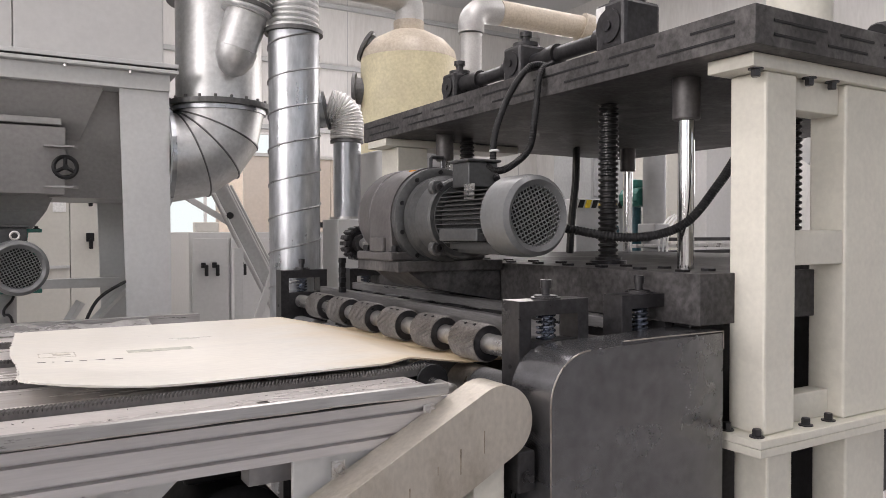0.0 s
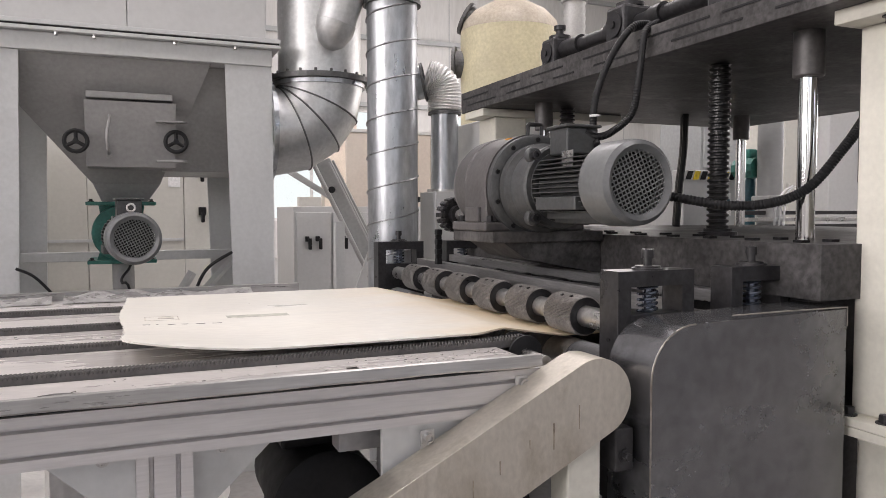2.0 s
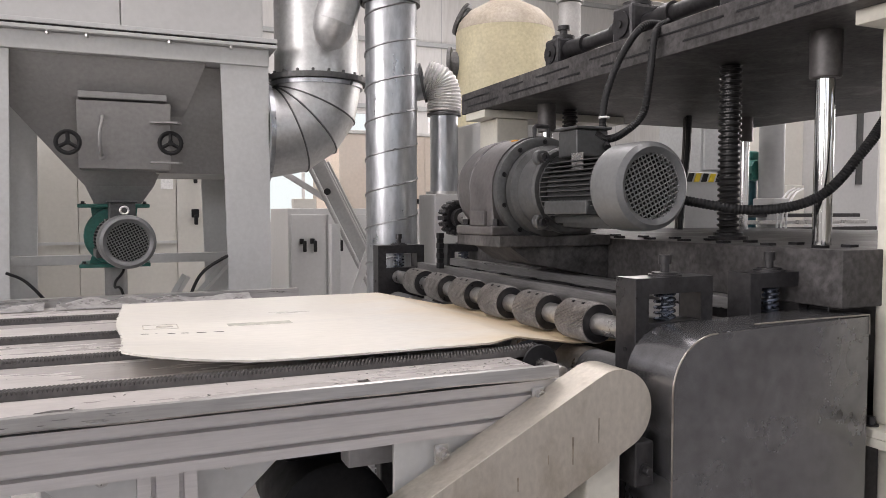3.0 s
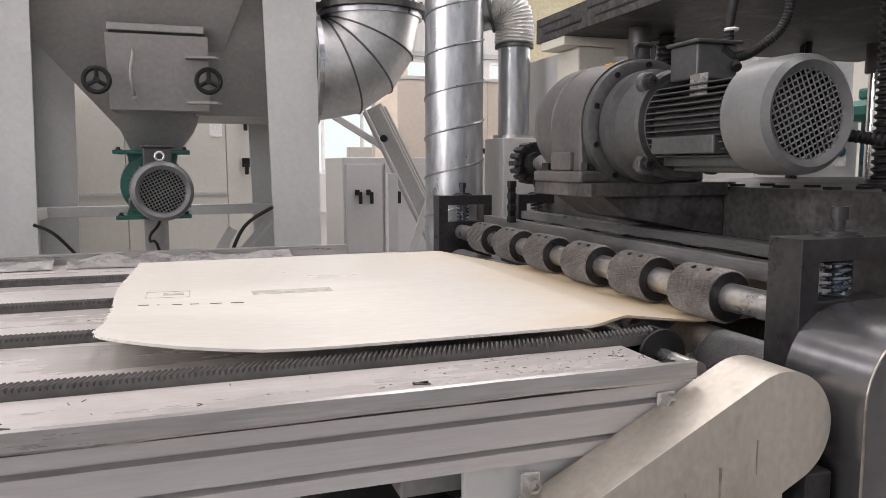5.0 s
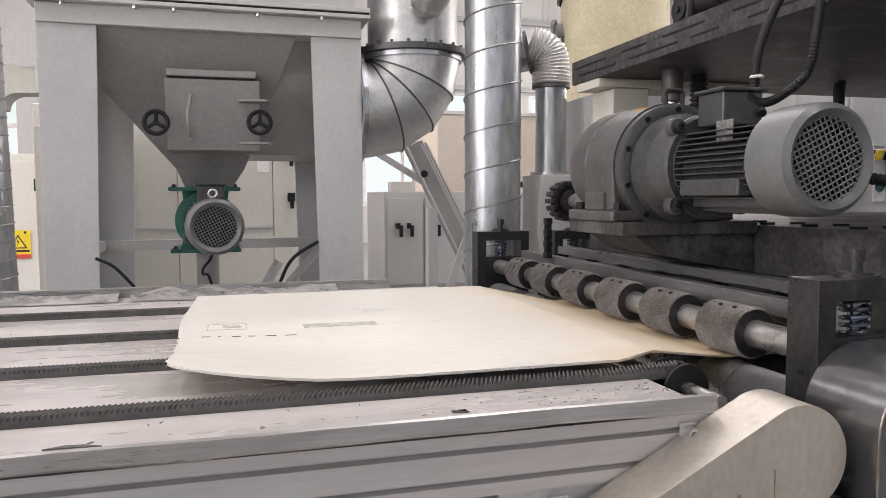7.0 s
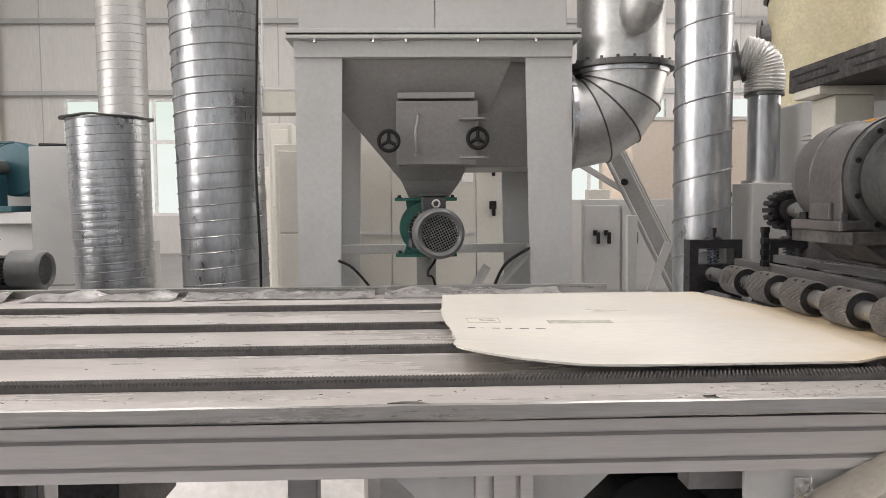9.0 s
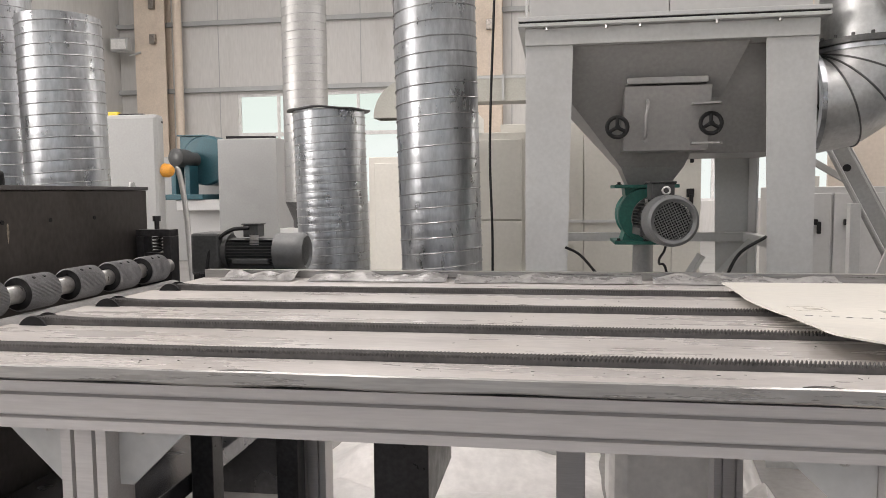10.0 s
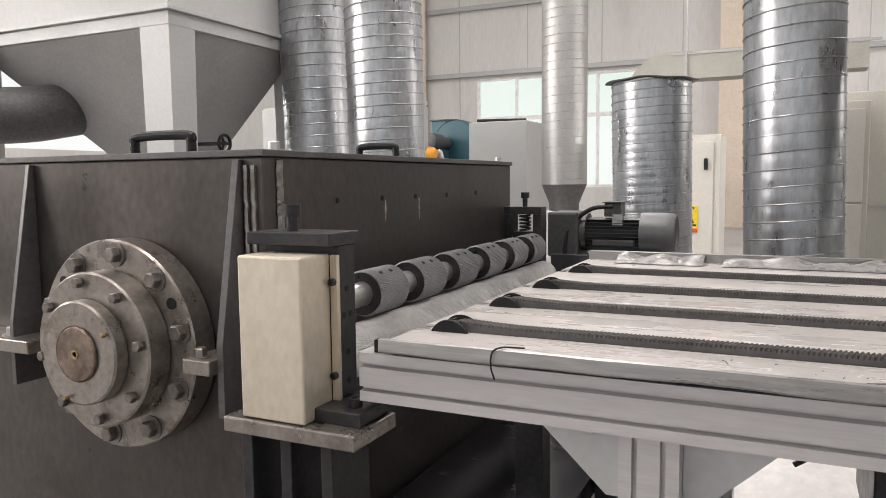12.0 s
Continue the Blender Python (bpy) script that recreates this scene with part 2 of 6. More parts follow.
def glow_material(name, color, strength, color2=None):
    m = bpy.data.materials.new(name)
    m.use_nodes = True
    n, l = m.node_tree.nodes, m.node_tree.links
    n.remove(n["Principled BSDF"])
    e = n.new("ShaderNodeEmission")
    e.inputs[0].default_value = (*color, 1)
    e.inputs[1].default_value = strength
    if color2:
        nz = n.new("ShaderNodeTexNoise")
        nz.inputs["Scale"].default_value = 0.5
        nz.inputs["Detail"].default_value = 8
        mx = n.new("ShaderNodeMix")
        mx.data_type = "RGBA"
        mr = n.new("ShaderNodeMapRange")
        mr.inputs[1].default_value, mr.inputs[2].default_value = 0.45, 0.65
        l.new(nz.outputs[0], mr.inputs[0])
        l.new(mr.outputs[0], mx.inputs["Factor"])
        mx.inputs["A"].default_value = (*color, 1)
        mx.inputs["B"].default_value = (*color2, 1)
        l.new(mx.outputs["Result"], e.inputs[0])
    l.new(e.outputs[0], n["Material Output"].inputs[0])
    return m


OUTSIDE = glow_material("bright_greenery", (0.90, 0.97, 0.985), 0.80, (0.52, 0.74, 0.60))


# ---- builders ----
def root_of(ob):
    while ob.parent:
        ob = ob.parent
    return ob


def thing(name, at, label, category, group="", kind=""):
    ob = new(name)
    ob.location = at
    ob.empty_display_size = 0.1
    return tagged(ob, label, category, group, kind)


def part(name, bm, material, parent=None, label="", smooth=False, kind=""):
    me = bpy.data.meshes.new(name)
    if parent is not None:
        bmesh.ops.translate(bm, verts=bm.verts, vec=-Vector(root_of(parent).location))
    bmesh.ops.recalc_face_normals(bm, faces=bm.faces)
    bm.to_mesh(me)
    bm.free()
    me.materials.append(material)
    if smooth:
        for p in me.polygons:
            p.use_smooth = True
        me.set_sharp_from_angle(angle=radians(35))
    ob = new(name, me)
    ob.parent = parent
    if label or kind:
        tagged(ob, label, "", "", kind)
    return ob


def solo(name, bm, material, label, category, group="", kind="", smooth=False):
    return tagged(part(name, bm, material, None, "", smooth), label, category, group, kind)


def B():
    return bmesh.new()


def box(bm, x0, x1, y0, y1, z0, z1, bev=0.0, m=None):
    vs = [bm.verts.new((x, y, z)) for x in (x0, x1) for y in (y0, y1) for z in (z0, z1)]
    fs = [bm.faces.new([vs[i] for i in q]) for q in ((0, 1, 3, 2), (4, 6, 7, 5), (0, 4, 5, 1), (2, 3, 7, 6), (0, 2, 6, 4), (1, 5, 7, 3))]
    if bev:
        es = list({e for f in fs for e in f.edges})
        r = bmesh.ops.bevel(bm, geom=es, offset=bev, segments=2, profile=0.5, affect="EDGES")
        vs = list({v for f in r["faces"] for v in f.verts} | {v for v in vs if v.is_valid})
    if m is not None:
        bmesh.ops.transform(bm, matrix=m, verts=vs)
    return bm


def prism(bm, pts, lo, hi, axis="y", bev=0.0):
    """A polygon swept along an axis; pts are the other two coordinates in order."""
    def put(a, b, c):
        return {"x": (c, a, b), "y": (a, c, b), "z": (a, b, c)}[axis]
    v0 = [bm.verts.new(put(a, b, lo)) for a, b in pts]
    v1 = [bm.verts.new(put(a, b, hi)) for a, b in pts]
    k = len(pts)
    fs = [bm.faces.new(v0), bm.faces.new(v1[::-1])]
    fs += [bm.faces.new((v0[i], v1[i], v1[(i + 1) % k], v0[(i + 1) % k])) for i in range(k)]
    if bev:
        bmesh.ops.bevel(bm, geom=list({e for f in fs[:2] for e in f.edges}), offset=bev, segments=2, profile=0.5, affect="EDGES")
    return bm


def basis(p0, p1):
    d = (Vector(p1) - Vector(p0)).normalized()
    up = Vector((0, 0, 1)) if abs(d.z) < 0.95 else Vector((1, 0, 0))
    u = d.cross(up).normalized()
    return d, u, d.cross(u).normalized()


def lathe(bm, p0, p1, prof, seg=24, caps=True):
    """Rings (s, r): s metres from p0 towards p1, r the radius there."""
    d, u, v = basis(p0, p1)
    p0 = Vector(p0)
    rings = []
    for s, r in prof:
        c = p0 + d * s
        rings.append([bm.verts.new(c + u * (r * math.cos(2 * math.pi * i / seg)) + v * (r * math.sin(2 * math.pi * i / seg))) for i in range(seg)])
    for a, b in zip(rings, rings[1:]):
        for i in range(seg):
            bm.faces.new((a[i], b[i], b[(i + 1) % seg], a[(i + 1) % seg]))
    if caps:
        bm.faces.new(rings[0])
        bm.faces.new(rings[-1][::-1])
    return bm


def cyl(bm, p0, p1, r, seg=20, ch=0.0):
    h = (Vector(p1) - Vector(p0)).length
    prof = [(0, r), (h, r)] if not ch else [(0, r - ch), (ch, r), (h - ch, r), (h, r - ch)]
    return lathe(bm, p0, p1, prof, seg)


def pipe(bm, p0, p1, r, th=0.004, seg=40):
    h = (Vector(p1) - Vector(p0)).length
    d, u, v = basis(p0, p1)
    rings = []
    for s, rad in ((0, r - th), (0, r), (h, r), (h, r - th)):
        c = Vector(p0) + d * s
        rings.append([bm.verts.new(c + u * (rad * math.cos(2 * math.pi * i / seg)) + v * (rad * math.sin(2 * math.pi * i / seg))) for i in range(seg)])
    for k in range(4):
        a, b = rings[k], rings[(k + 1) % 4]
        for i in range(seg):
            bm.faces.new((a[i], b[i], b[(i + 1) % seg], a[(i + 1) % seg]))
    return bm


def tube(bm, pts, r, seg=10, closed=False):
    pts = [Vector(p) for p in pts]
    k = len(pts)
    rings, u = [], None
    for i, p in enumerate(pts):
        a = pts[i - 1] if i or closed else pts[0]
        b = pts[(i + 1) % k] if i < k - 1 or closed else pts[-1]
        d = (b - a).normalized()
        if u is None:
            u = d.cross(Vector((0, 0, 1)) if abs(d.z) < 0.9 else Vector((1, 0, 0))).normalized()
        else:
            u = (u - d * u.dot(d)).normalized()
        v = d.cross(u)
        rad = r[i] if isinstance(r, (list, tuple)) else r
        rings.append([bm.verts.new(p + u * (rad * math.cos(2 * math.pi * j / seg)) + v * (rad * math.sin(2 * math.pi * j / seg))) for j in range(seg)])
    pairs = list(zip(rings, rings[1:])) + ([(rings[-1], rings[0])] if closed else [])
    for a, b in pairs:
        for j in range(seg):
            bm.faces.new((a[j], b[j], b[(j + 1) % seg], a[(j + 1) % seg]))
    if not closed:
        bm.faces.new(rings[0])
        bm.faces.new(rings[-1][::-1])
    return bm


def smooth_path(pts, steps=8):
    pts = [Vector(p) for p in pts]
    ext = [2 * pts[0] - pts[1]] + pts + [2 * pts[-1] - pts[-2]]
    out = []
    for i in range(1, len(ext) - 2):
        a, b, c, d = ext[i - 1:i + 3]
        for s in range(steps):
            t = s / steps
            out.append(0.5 * (2 * b + (c - a) * t + (2 * a - 5 * b + 4 * c - d) * t * t + (3 * b - a - 3 * c + d) * t ** 3))
    return out + [pts[-1]]


def helix(p0, p1, r, pitch, per=20):
    d, u, v = basis(p0, p1)
    h = (Vector(p1) - Vector(p0)).length
    k = int(h / pitch * per)
    return [Vector(p0) + d * (h * i / k) + u * (r * math.cos(2 * math.pi * i / per)) + v * (r * math.sin(2 * math.pi * i / per)) for i in range(k + 1)]


def bolt(bm, p, d, r=0.009, h=0.012, washer=True):
    p, d = Vector(p), Vector(d).normalized()
    if washer:
        lathe(bm, p, p + d, [(0, r * 1.5), (0.003, r * 1.5)], 14)
    lathe(bm, p + d * 0.003, p + d, [(0, r), (h * 0.85, r), (h, r * 0.85)], 6)
    return bm


def socket_bolt(bm, p, d, r=0.008, h=0.012):
    p, d = Vector(p), Vector(d).normalized()
    lathe(bm, p, p + d, [(0, r), (h, r), (h, r * 0.55), (h * 0.5, r * 0.5)], 14)
    return bm


def spiral_wall(bm, p0, p1, r, pitch, sub, seed, seg=44, per=8):
    """Rolled wall that bulges between the turns of its lock seam, with shallow dents."""
    d, u, v = basis(p0, p1)
    p0 = Vector(p0)
    h = (Vector(p1) - p0).length
    k = max(int(h / pitch * per), 2)
    prev = None
    for i in range(k + 1):
        s = h * i / k
        ring = []
        for j in range(seg):
            a = 2 * math.pi * j / seg
            ph = (s / pitch - j / seg) % 1.0
            ph = min(ph, 1 - ph)
            ca, sa = math.cos(a), math.sin(a)
            rr = r - sub * math.cos(2 * math.pi * ph)
            rr += .0018 * noise.noise((ca * 1.6, sa * 1.6, s * 2.4 + seed)) + .0004 * noise.noise((ca * 4, sa * 4, s * 6 + seed))
            ring.append(bm.verts.new(p0 + d * s + (u * ca + v * sa) * rr))
        if prev:
            for j in range(seg):
                bm.faces.new((prev[j], ring[j], ring[(j + 1) % seg], prev[(j + 1) % seg]))
        prev = ring
    return pipe(bm, p0, Vector(p1), r - .006, .003, seg)


def spiral_duct(name, p0, p1, r, pitch, label, material=GALV, group="", sub=.0004, seam_r=.0036):
    d = thing(name, p0, label, "duct", group)
    part("duct_wall", spiral_wall(B(), p0, p1, r, pitch, sub, p0[0] * 7.0), material, d, smooth=True)
    part("spiral_seam", tube(B(), helix(p0, p1, r + .002, pitch, 32), seam_r, 5), DUCT_SEAM, d, smooth=True)
    return d


def flange_ring(bm, p0, p1, r_in, r_out, th, seg=40):
    d = (Vector(p1) - Vector(p0)).normalized()
    return pipe(bm, p0, Vector(p0) + d * th, r_out, r_out - r_in, seg)


# ---- structure: hall ----
X0, X1, Y0, Y1, HZ = -12.0, 15.0, -9.0, 19.0, 8.0
solo("floor", box(B(), X0 - .2, X1 + .2, Y0 - .2, Y1 + .2, -0.2, 0.0), CONCRETE, "dusty pale grey concrete factory floor", "floor", kind="structure")


def ceiling():
    bm = B()
    ys = [Y0 - .2, -2.0, 6.0, 7.0, 15.0, Y1 + .2]
    xs = [X0 - .2]
    for c in (-9.0, -3.0, 3.0, 9.0):
        xs += [c - .7, c + .7]
    xs += [X1 + .2]
    for i in range(len(xs) - 1):
        for j in range(len(ys) - 1):
            if i % 2 == 1 and j in (1, 3):
                continue
            box(bm, xs[i], xs[i + 1], ys[j], ys[j + 1], HZ, HZ + 0.06)
    return bm


solo("ceiling", ceiling(), CEIL, "pale steel roof sheets with skylight openings", "ceiling", kind="structure")


def wall_with_openings(bm, u0, u1, z0, z1, holes, lo, hi, axis):
    """holes: (u0, u1, z0, z1) in order along u."""
    def add(a, b, c, d):
        if axis == "y":
            box(bm, a, b, lo, hi, c, d)
        else:
            box(bm, lo, hi, a, b, c, d)
    u = u0
    for a, b, c, d in holes:
        add(u, a, z0, z1)
        add(a, b, z0, c)
        add(a, b, d, z1)
        u = b
    add(u, u1, z0, z1)
    return bm


NW = [(-8.65, -4.3, 0.95, 3.88), (2.5, 6.5, 0.95, 3.88), (8.0, 12.0, 0.95, 3.88)]
north = solo("wall_north", wall_with_openings(B(), X0, X1, 0, HZ, NW, Y1, Y1 + .2, "y"), WALL, "off-white sandwich panel wall with streaks", "wall", kind="structure")
SWIN = [(c - 1.8, c + 1.8, 2.2, 4.6) for c in (-8.0, -2.5, 3.0, 8.5)]
solo("wall_south", wall_with_openings(B(), X0, X1, 0, HZ, SWIN, Y0 - .2, Y0, "y"), WALL, "off-white panel wall with high windows", "wall", kind="structure")
WW = [(-6.0, -1.0, 2.2, 5.2), (1.5, 6.5, 2.2, 5.2), (7.6, 11.5, 1.75, 3.4)]
solo("wall_west", wall_with_openings(B(), Y0, Y1, 0, HZ, WW, X0 - .2, X0, "x"), WALL, "off-white panel wall with wide high windows", "wall", kind="structure")
EW = [(3.0, 9.0, 1.9, 4.2), (11.0, 17.0, 1.9, 4.2)]
solo("wall_east", wall_with_openings(B(), Y0, Y1, 0, HZ, EW, X1, X1 + .2, "x"), WALL, "off-white panel wall with wide windows", "wall", kind="structure")
# panel joints and girts of the far wall
for i in range(16):
    x = X0 + 0.9 + i * 1.95
    if any(a - .1 < x < b + .1 for a, b, _, _ in NW):
        part("panel_joint", box(B(), x - .012, x + .012, Y1 - .006, Y1, 4.0, HZ), BEAM, north)
    else:
        part("panel_joint", box(B(), x - .012, x + .012, Y1 - .006, Y1, 0, HZ), BEAM, north)
for z in (4.0, 5.75, 7.4):
    solo("trim", box(B(), X0, X1, Y1 - .14, Y1 - .01, z - .06, z + .06, 0.01), BEAM, "grey steel wall girt", "beam", kind="structure")
for k, (a, b, c, d) in enumerate(NW):
    w = thing("window_%d" % (k + 1), (a, Y1, c), "white-framed factory window with greenery behind", "window", kind="structure")
    n = 4
    for i in range(n):
        xa, xb = a + (b - a) * i / n, a + (b - a) * (i + 1) / n
        part("window_frame", box(box(B(), xa, xa + .07, Y1 + .02, Y1 + .1, c, d), xa + .07, xb, Y1 + .02, Y1 + .1, c, c + .07), PAPER, w)
        part("transom", box(box(B(), xa + .07, xb, Y1 + .02, Y1 + .1, 2.75, 2.85), xa + .07, xb, Y1 + .02, Y1 + .1, d - .07, d), PAPER, w)
        g = part("pane", box(B(), xa + .07, xb, Y1 + .055, Y1 + .06, c + .07, d - .07), GLASS, w)
        g.visible_shadow = False
solo("backdrop", box(B(), -14, 14, Y1 + 1.5, Y1 + 1.55, 0.0, 6.0), OUTSIDE, "bright trees and sky outside the windows", "backdrop", kind="structure")
solo("backdrop", box(B(), X0 - 1.55, X0 - 1.5, 5, 14, 0.0, 6.0), OUTSIDE, "bright sky outside the windows", "backdrop", kind="structure")
solo("backdrop", box(B(), X1 + 1.5, X1 + 1.55, 0, 19, 0.0, 6.0), OUTSIDE, "bright sky outside the windows", "backdrop", kind="structure")


def wall_post(x):
    bm = B()
    box(bm, x - .43, x + .43, 18.62, 18.66, 0, HZ, 0.004)
    box(bm, x - .43, x + .43, 18.94, 18.98, 0, HZ, 0.004)
    box(bm, x - .02, x + .02, 18.66, 18.94, 0, HZ)
    box(bm, x - .43, x - .40, 18.66, 18.94, 0, HZ)
    col = tagged(part("wall_column", bm, PEACH), "peach-painted steel portal column by the wall", "column", "portal columns")
    for z in (5.2, 6.1):
        part("bracket", box(B(), x + .05, x + .2, 18.5, 18.615, z, z + .25, .01), RUSTY, col)
    return col


wall_post(-10.9)
wall_post(-2.0)
wall_post(5.2)
solo("downpipe", cyl(B(), (-10.15, 18.7, 0.0), (-10.15, 18.7, HZ), 0.11, 20), PEACH, "peach-painted vertical downpipe by the wall column", "pipe", smooth=True)
lamp = thing("flood_lamp", (-11.6, 18.4, 5.1), "small grey flood lamp on the column", "lamp")
part("lamp_housing", box(B(), -11.85, -11.35, 18.3, 18.5, 5.0, 5.35, .03), BEAM, lamp)
part("lamp_glass", box(B(), -11.8, -11.4, 18.27, 18.297, 5.05, 5.3), PAPER, lamp)
part("lamp_arm", cyl(B(), (-11.4, 18.45, 4.9), (-11.15, 18.6, 5.0), .03, 8), BEAM, lamp)

# ---- conveyor table ----
RX0, RX1 = -1.455, 0.985
YF, YB = 1.225, 2.50
conv = thing("conveyor_table", (-.25, 1.85, 0), "aluminium-profile conveyor table with dusty metal deck", "conveyor")


def profile_x(y0, x0, x1, z0, z1):
    """80 mm slotted profile along x with its slots on the faces."""
    bm = B()
    h = z1 - z0
    s = [0.0, 0.20, 0.30, 0.70, 0.80, 1.0]
    pts = [(y0, z0), (y0 + .08, z0), (y0 + .08, z1), (y0, z1)]
    for a, b in ((0.80, 0.70), (0.30, 0.20)):
        pts += [(y0, z0 + h * a), (y0 + .012, z0 + h * a - .002), (y0 + .012, z0 + h * b + .002), (y0, z0 + h * b)]
    prism(bm, pts, x0, x1, "x")
    return bm


part("near_rail", profile_x(YF, RX0, RX1, .817, .897), ALU, conv)
part("far_rail", profile_x(YB - .06, RX0, RX1, .817, .897), ALU, conv)
for x in (-1.40, -.25, .86):
    part("cross_rail", box(B(), x - .04, x + .04, YF + .081, YB - .061, .82, .895, .003), ALU, conv)
BELT_Y = (1.341, 1.601, 1.871, 2.178)
BW = 0.027
edges = [YF - .004] + [y for b in BELT_Y for y in (b - BW / 2 - .0025, b + BW / 2 + .0025)] + [YB]
for i in range(0, len(edges), 2):
    part("deck_plate", box(B(), -1.40, 0.925 if i else 0.925, edges[i], edges[i + 1], .919, .922, .001), PLATE, conv)
    if i + 2 < len(edges):
        part("belt_channel", box(B(), -1.40, 0.925, edges[i + 1] + .0005, edges[i + 2] - .0005, .905, .909), SLOT, conv)
part("deck_underframe", box(B(), -1.38, .90, YF + .02, YB - .02, .898, .904), SLOT, conv)


def lip(y0, y1, zt, seed, x0, x1):
    rnd = random.Random(seed)
    bm = B()
    k = 60
    prev = None
    for i in range(k + 1):
        x = x0 + (x1 - x0) * i / k
        w = 0.0012 * math.sin(i * .9 + seed) + rnd.uniform(-.0008, .0008)
        zb = .9035 + .0035 * noise.noise((x * 6, seed, 0))
        prof = [(y0 + w, zb), (y0 - .002 + w, zb + .003), (y0 + w, zt), (y0 + .004 + w, zt + .002), (y1, zt), (y1, .903)]
        ring = [bm.verts.new((x, a, b)) for a, b in prof]
        if prev:
            for j in range(len(ring)):
                bm.faces.new((prev[j], ring[j], ring[(j + 1) % len(ring)], prev[(j + 1) % len(ring)]))
        else:
            bm.faces.new(ring)
        prev = ring
    bm.faces.new(prev[::-1])
    return bm


part("near_lip", lip(1.211, 1.2205, .9245, 3, -1.41, .962), LIP, conv, "dented folded sheet edge")
# Solid black strip stands in for the shade in the gap below the deck.
part("lip_gap", box(B(), -1.43, .955, 1.232, 1.25, .8975, .918), BLACK, conv)
part("far_lip", box(B(), -1.40, .78, YB + .001, YB + .006, .88, .948, .001), LIP, conv)
part("far_lip_flange", box(B(), -1.40, .78, YB + .0065, YB + .04, .944, .947, .001), LIP, conv)


part("wire_tie", tube(B(), smooth_path([(-1.176, 1.235, .926), (-1.204, 1.215, .929), (-1.216, 1.2055, .922), (-1.218, 1.206, .90), (-1.213, 1.2075, .882)], 5), .0014, 6), BLACK, conv, "dark wire tie hooked over the lip", smooth=True)


def belt_lift(x):
    """The carrying run climbs a little on to its pulleys."""
    return .0045 * max(0, 1 - abs(x - .975) / .12) ** 1.5 + .0045 * max(0, 1 - abs(x + 1.325) / .10) ** 1.5


def belt(y):
    """Carrying run of a belt with rounded ribs that lean across its width."""
    bm = B()
    xa, xb = -1.335, .985
    k = 58
    prev = None
    for i in range(k + 1):
        x = xa + (xb - xa) * i / k
        zl = belt_lift(x)
        ring = [bm.verts.new((x, yy, zz + zl)) for yy, zz in ((y - BW / 2, .916), (y + BW / 2, .916), (y + BW / 2, .9300), (y - BW / 2, .9300))]
        if prev:
            for j in range(4):
                bm.faces.new((prev[j], ring[j], ring[(j + 1) % 4], prev[(j + 1) % 4]))
        else:
            bm.faces.new(ring)
        prev = ring
    bm.faces.new(prev[::-1])
    x, lean = xa, .011
    while x < xb - .006:
        zl = belt_lift(x)
        pts = [(x + .0023 - .0023 * math.cos(a), .9299 + zl + .0058 * math.sin(a)) for a in [math.pi * i / 5 for i in range(6)]]
        v0 = [bm.verts.new((a, y - BW / 2, b)) for a, b in pts]
        v1 = [bm.verts.new((a + lean, y + BW / 2, b)) for a, b in pts]
        bm.faces.new(v0)
        bm.faces.new(v1[::-1])
        for i in range(5):
            bm.faces.new((v0[i], v1[i], v1[i + 1], v0[i + 1]))
        x += .0066
    return bm


def belt_wrap(y, xc, side):
    bm = B()
    r = .0285
    for i in range(13):
        a = math.pi / 2 - side * math.pi * (i + .5) / 13
        c = (xc + math.cos(a) * r, y, .903 + math.sin(a) * r)
        m = Matrix.Translation(c) @ Matrix.Rotation(-(a - math.pi / 2), 4, "Y")
        box(bm, -.0052, .0052, -BW / 2, BW / 2, -.004, .002, 0, m)
        box(bm, -.003, .003, -BW / 2, BW / 2, .002, .009, .001, m)
    return bm


for y in BELT_Y:
    b = part("belt", belt(y), RUBBER, conv, "ribbed grey toothed belt")
    for xc, side in ((.985, 1), (-1.335, -1)):
        part("belt_return", belt_wrap(y, xc, side), BLACK, b)
        p = part("pulley", lathe(B(), (xc, y - .028, .905), (xc, y + .028, .905), [(0, .012), (0, .037), (.004, .038), (.006, .026), (.050, .026), (.052, .038), (.056, .037), (.056, .012)], 32), BLACK, conv, smooth=True)
for xc in (.985, -1.335):
    part("pulley_shaft", cyl(B(), (xc, YF + .01, .905), (xc, YB - .03, .905), .011, 14), STEEL, conv, smooth=True)


def gusset(x, side, y):
    bm = B()
    s = side
    prism(bm, [(x, .8165), (x + s * .13, .8165), (x + s * .13, .80), (x + s * .025, .70), (x, .70)], y, y + .008, "y", 0.001)
    return bm


def leg_profile(x, y):
    bm = B()
    w = .084
    pts = [(x - w / 2, y), (x - w * .28, y), (x - w * .28 + .001, y + .012), (x - w * .19 - .001, y + .012), (x - w * .19, y), (x + w * .19, y), (x + w * .19 + .001, y + .012), (x + w * .28 - .001, y + .012), (x + w * .28, y), (x + w / 2, y), (x + w / 2, y + .08), (x - w / 2, y + .08)]
    prism(bm, pts, 0.03, .8165, "z")
    box(bm, x - .05, x + .05, y - .01, y + .09, 0, .03, .004)
    return bm


for x in (-1.0, .31):
    for y in (YF + .03, YB - .08):
        lg = part("leg", leg_profile(x, y), ALU, conv)
        for sd in (-1, 1):
            part("gusset", gusset(x + sd * .0425, sd, y + .036), POST, conv)
            b = B()
            bolt(b, (x + sd * .09, y + .036, .80), (0, -1, 0), .007, .008)
            part("gusset_bolt", b, STEEL, conv)
part("cross_leg", box(box(B(), -.206, -.12, 2.32, 2.40, .03, .8165, .004), -.22, -.10, 2.30, 2.42, 0, .03), ALU, conv)
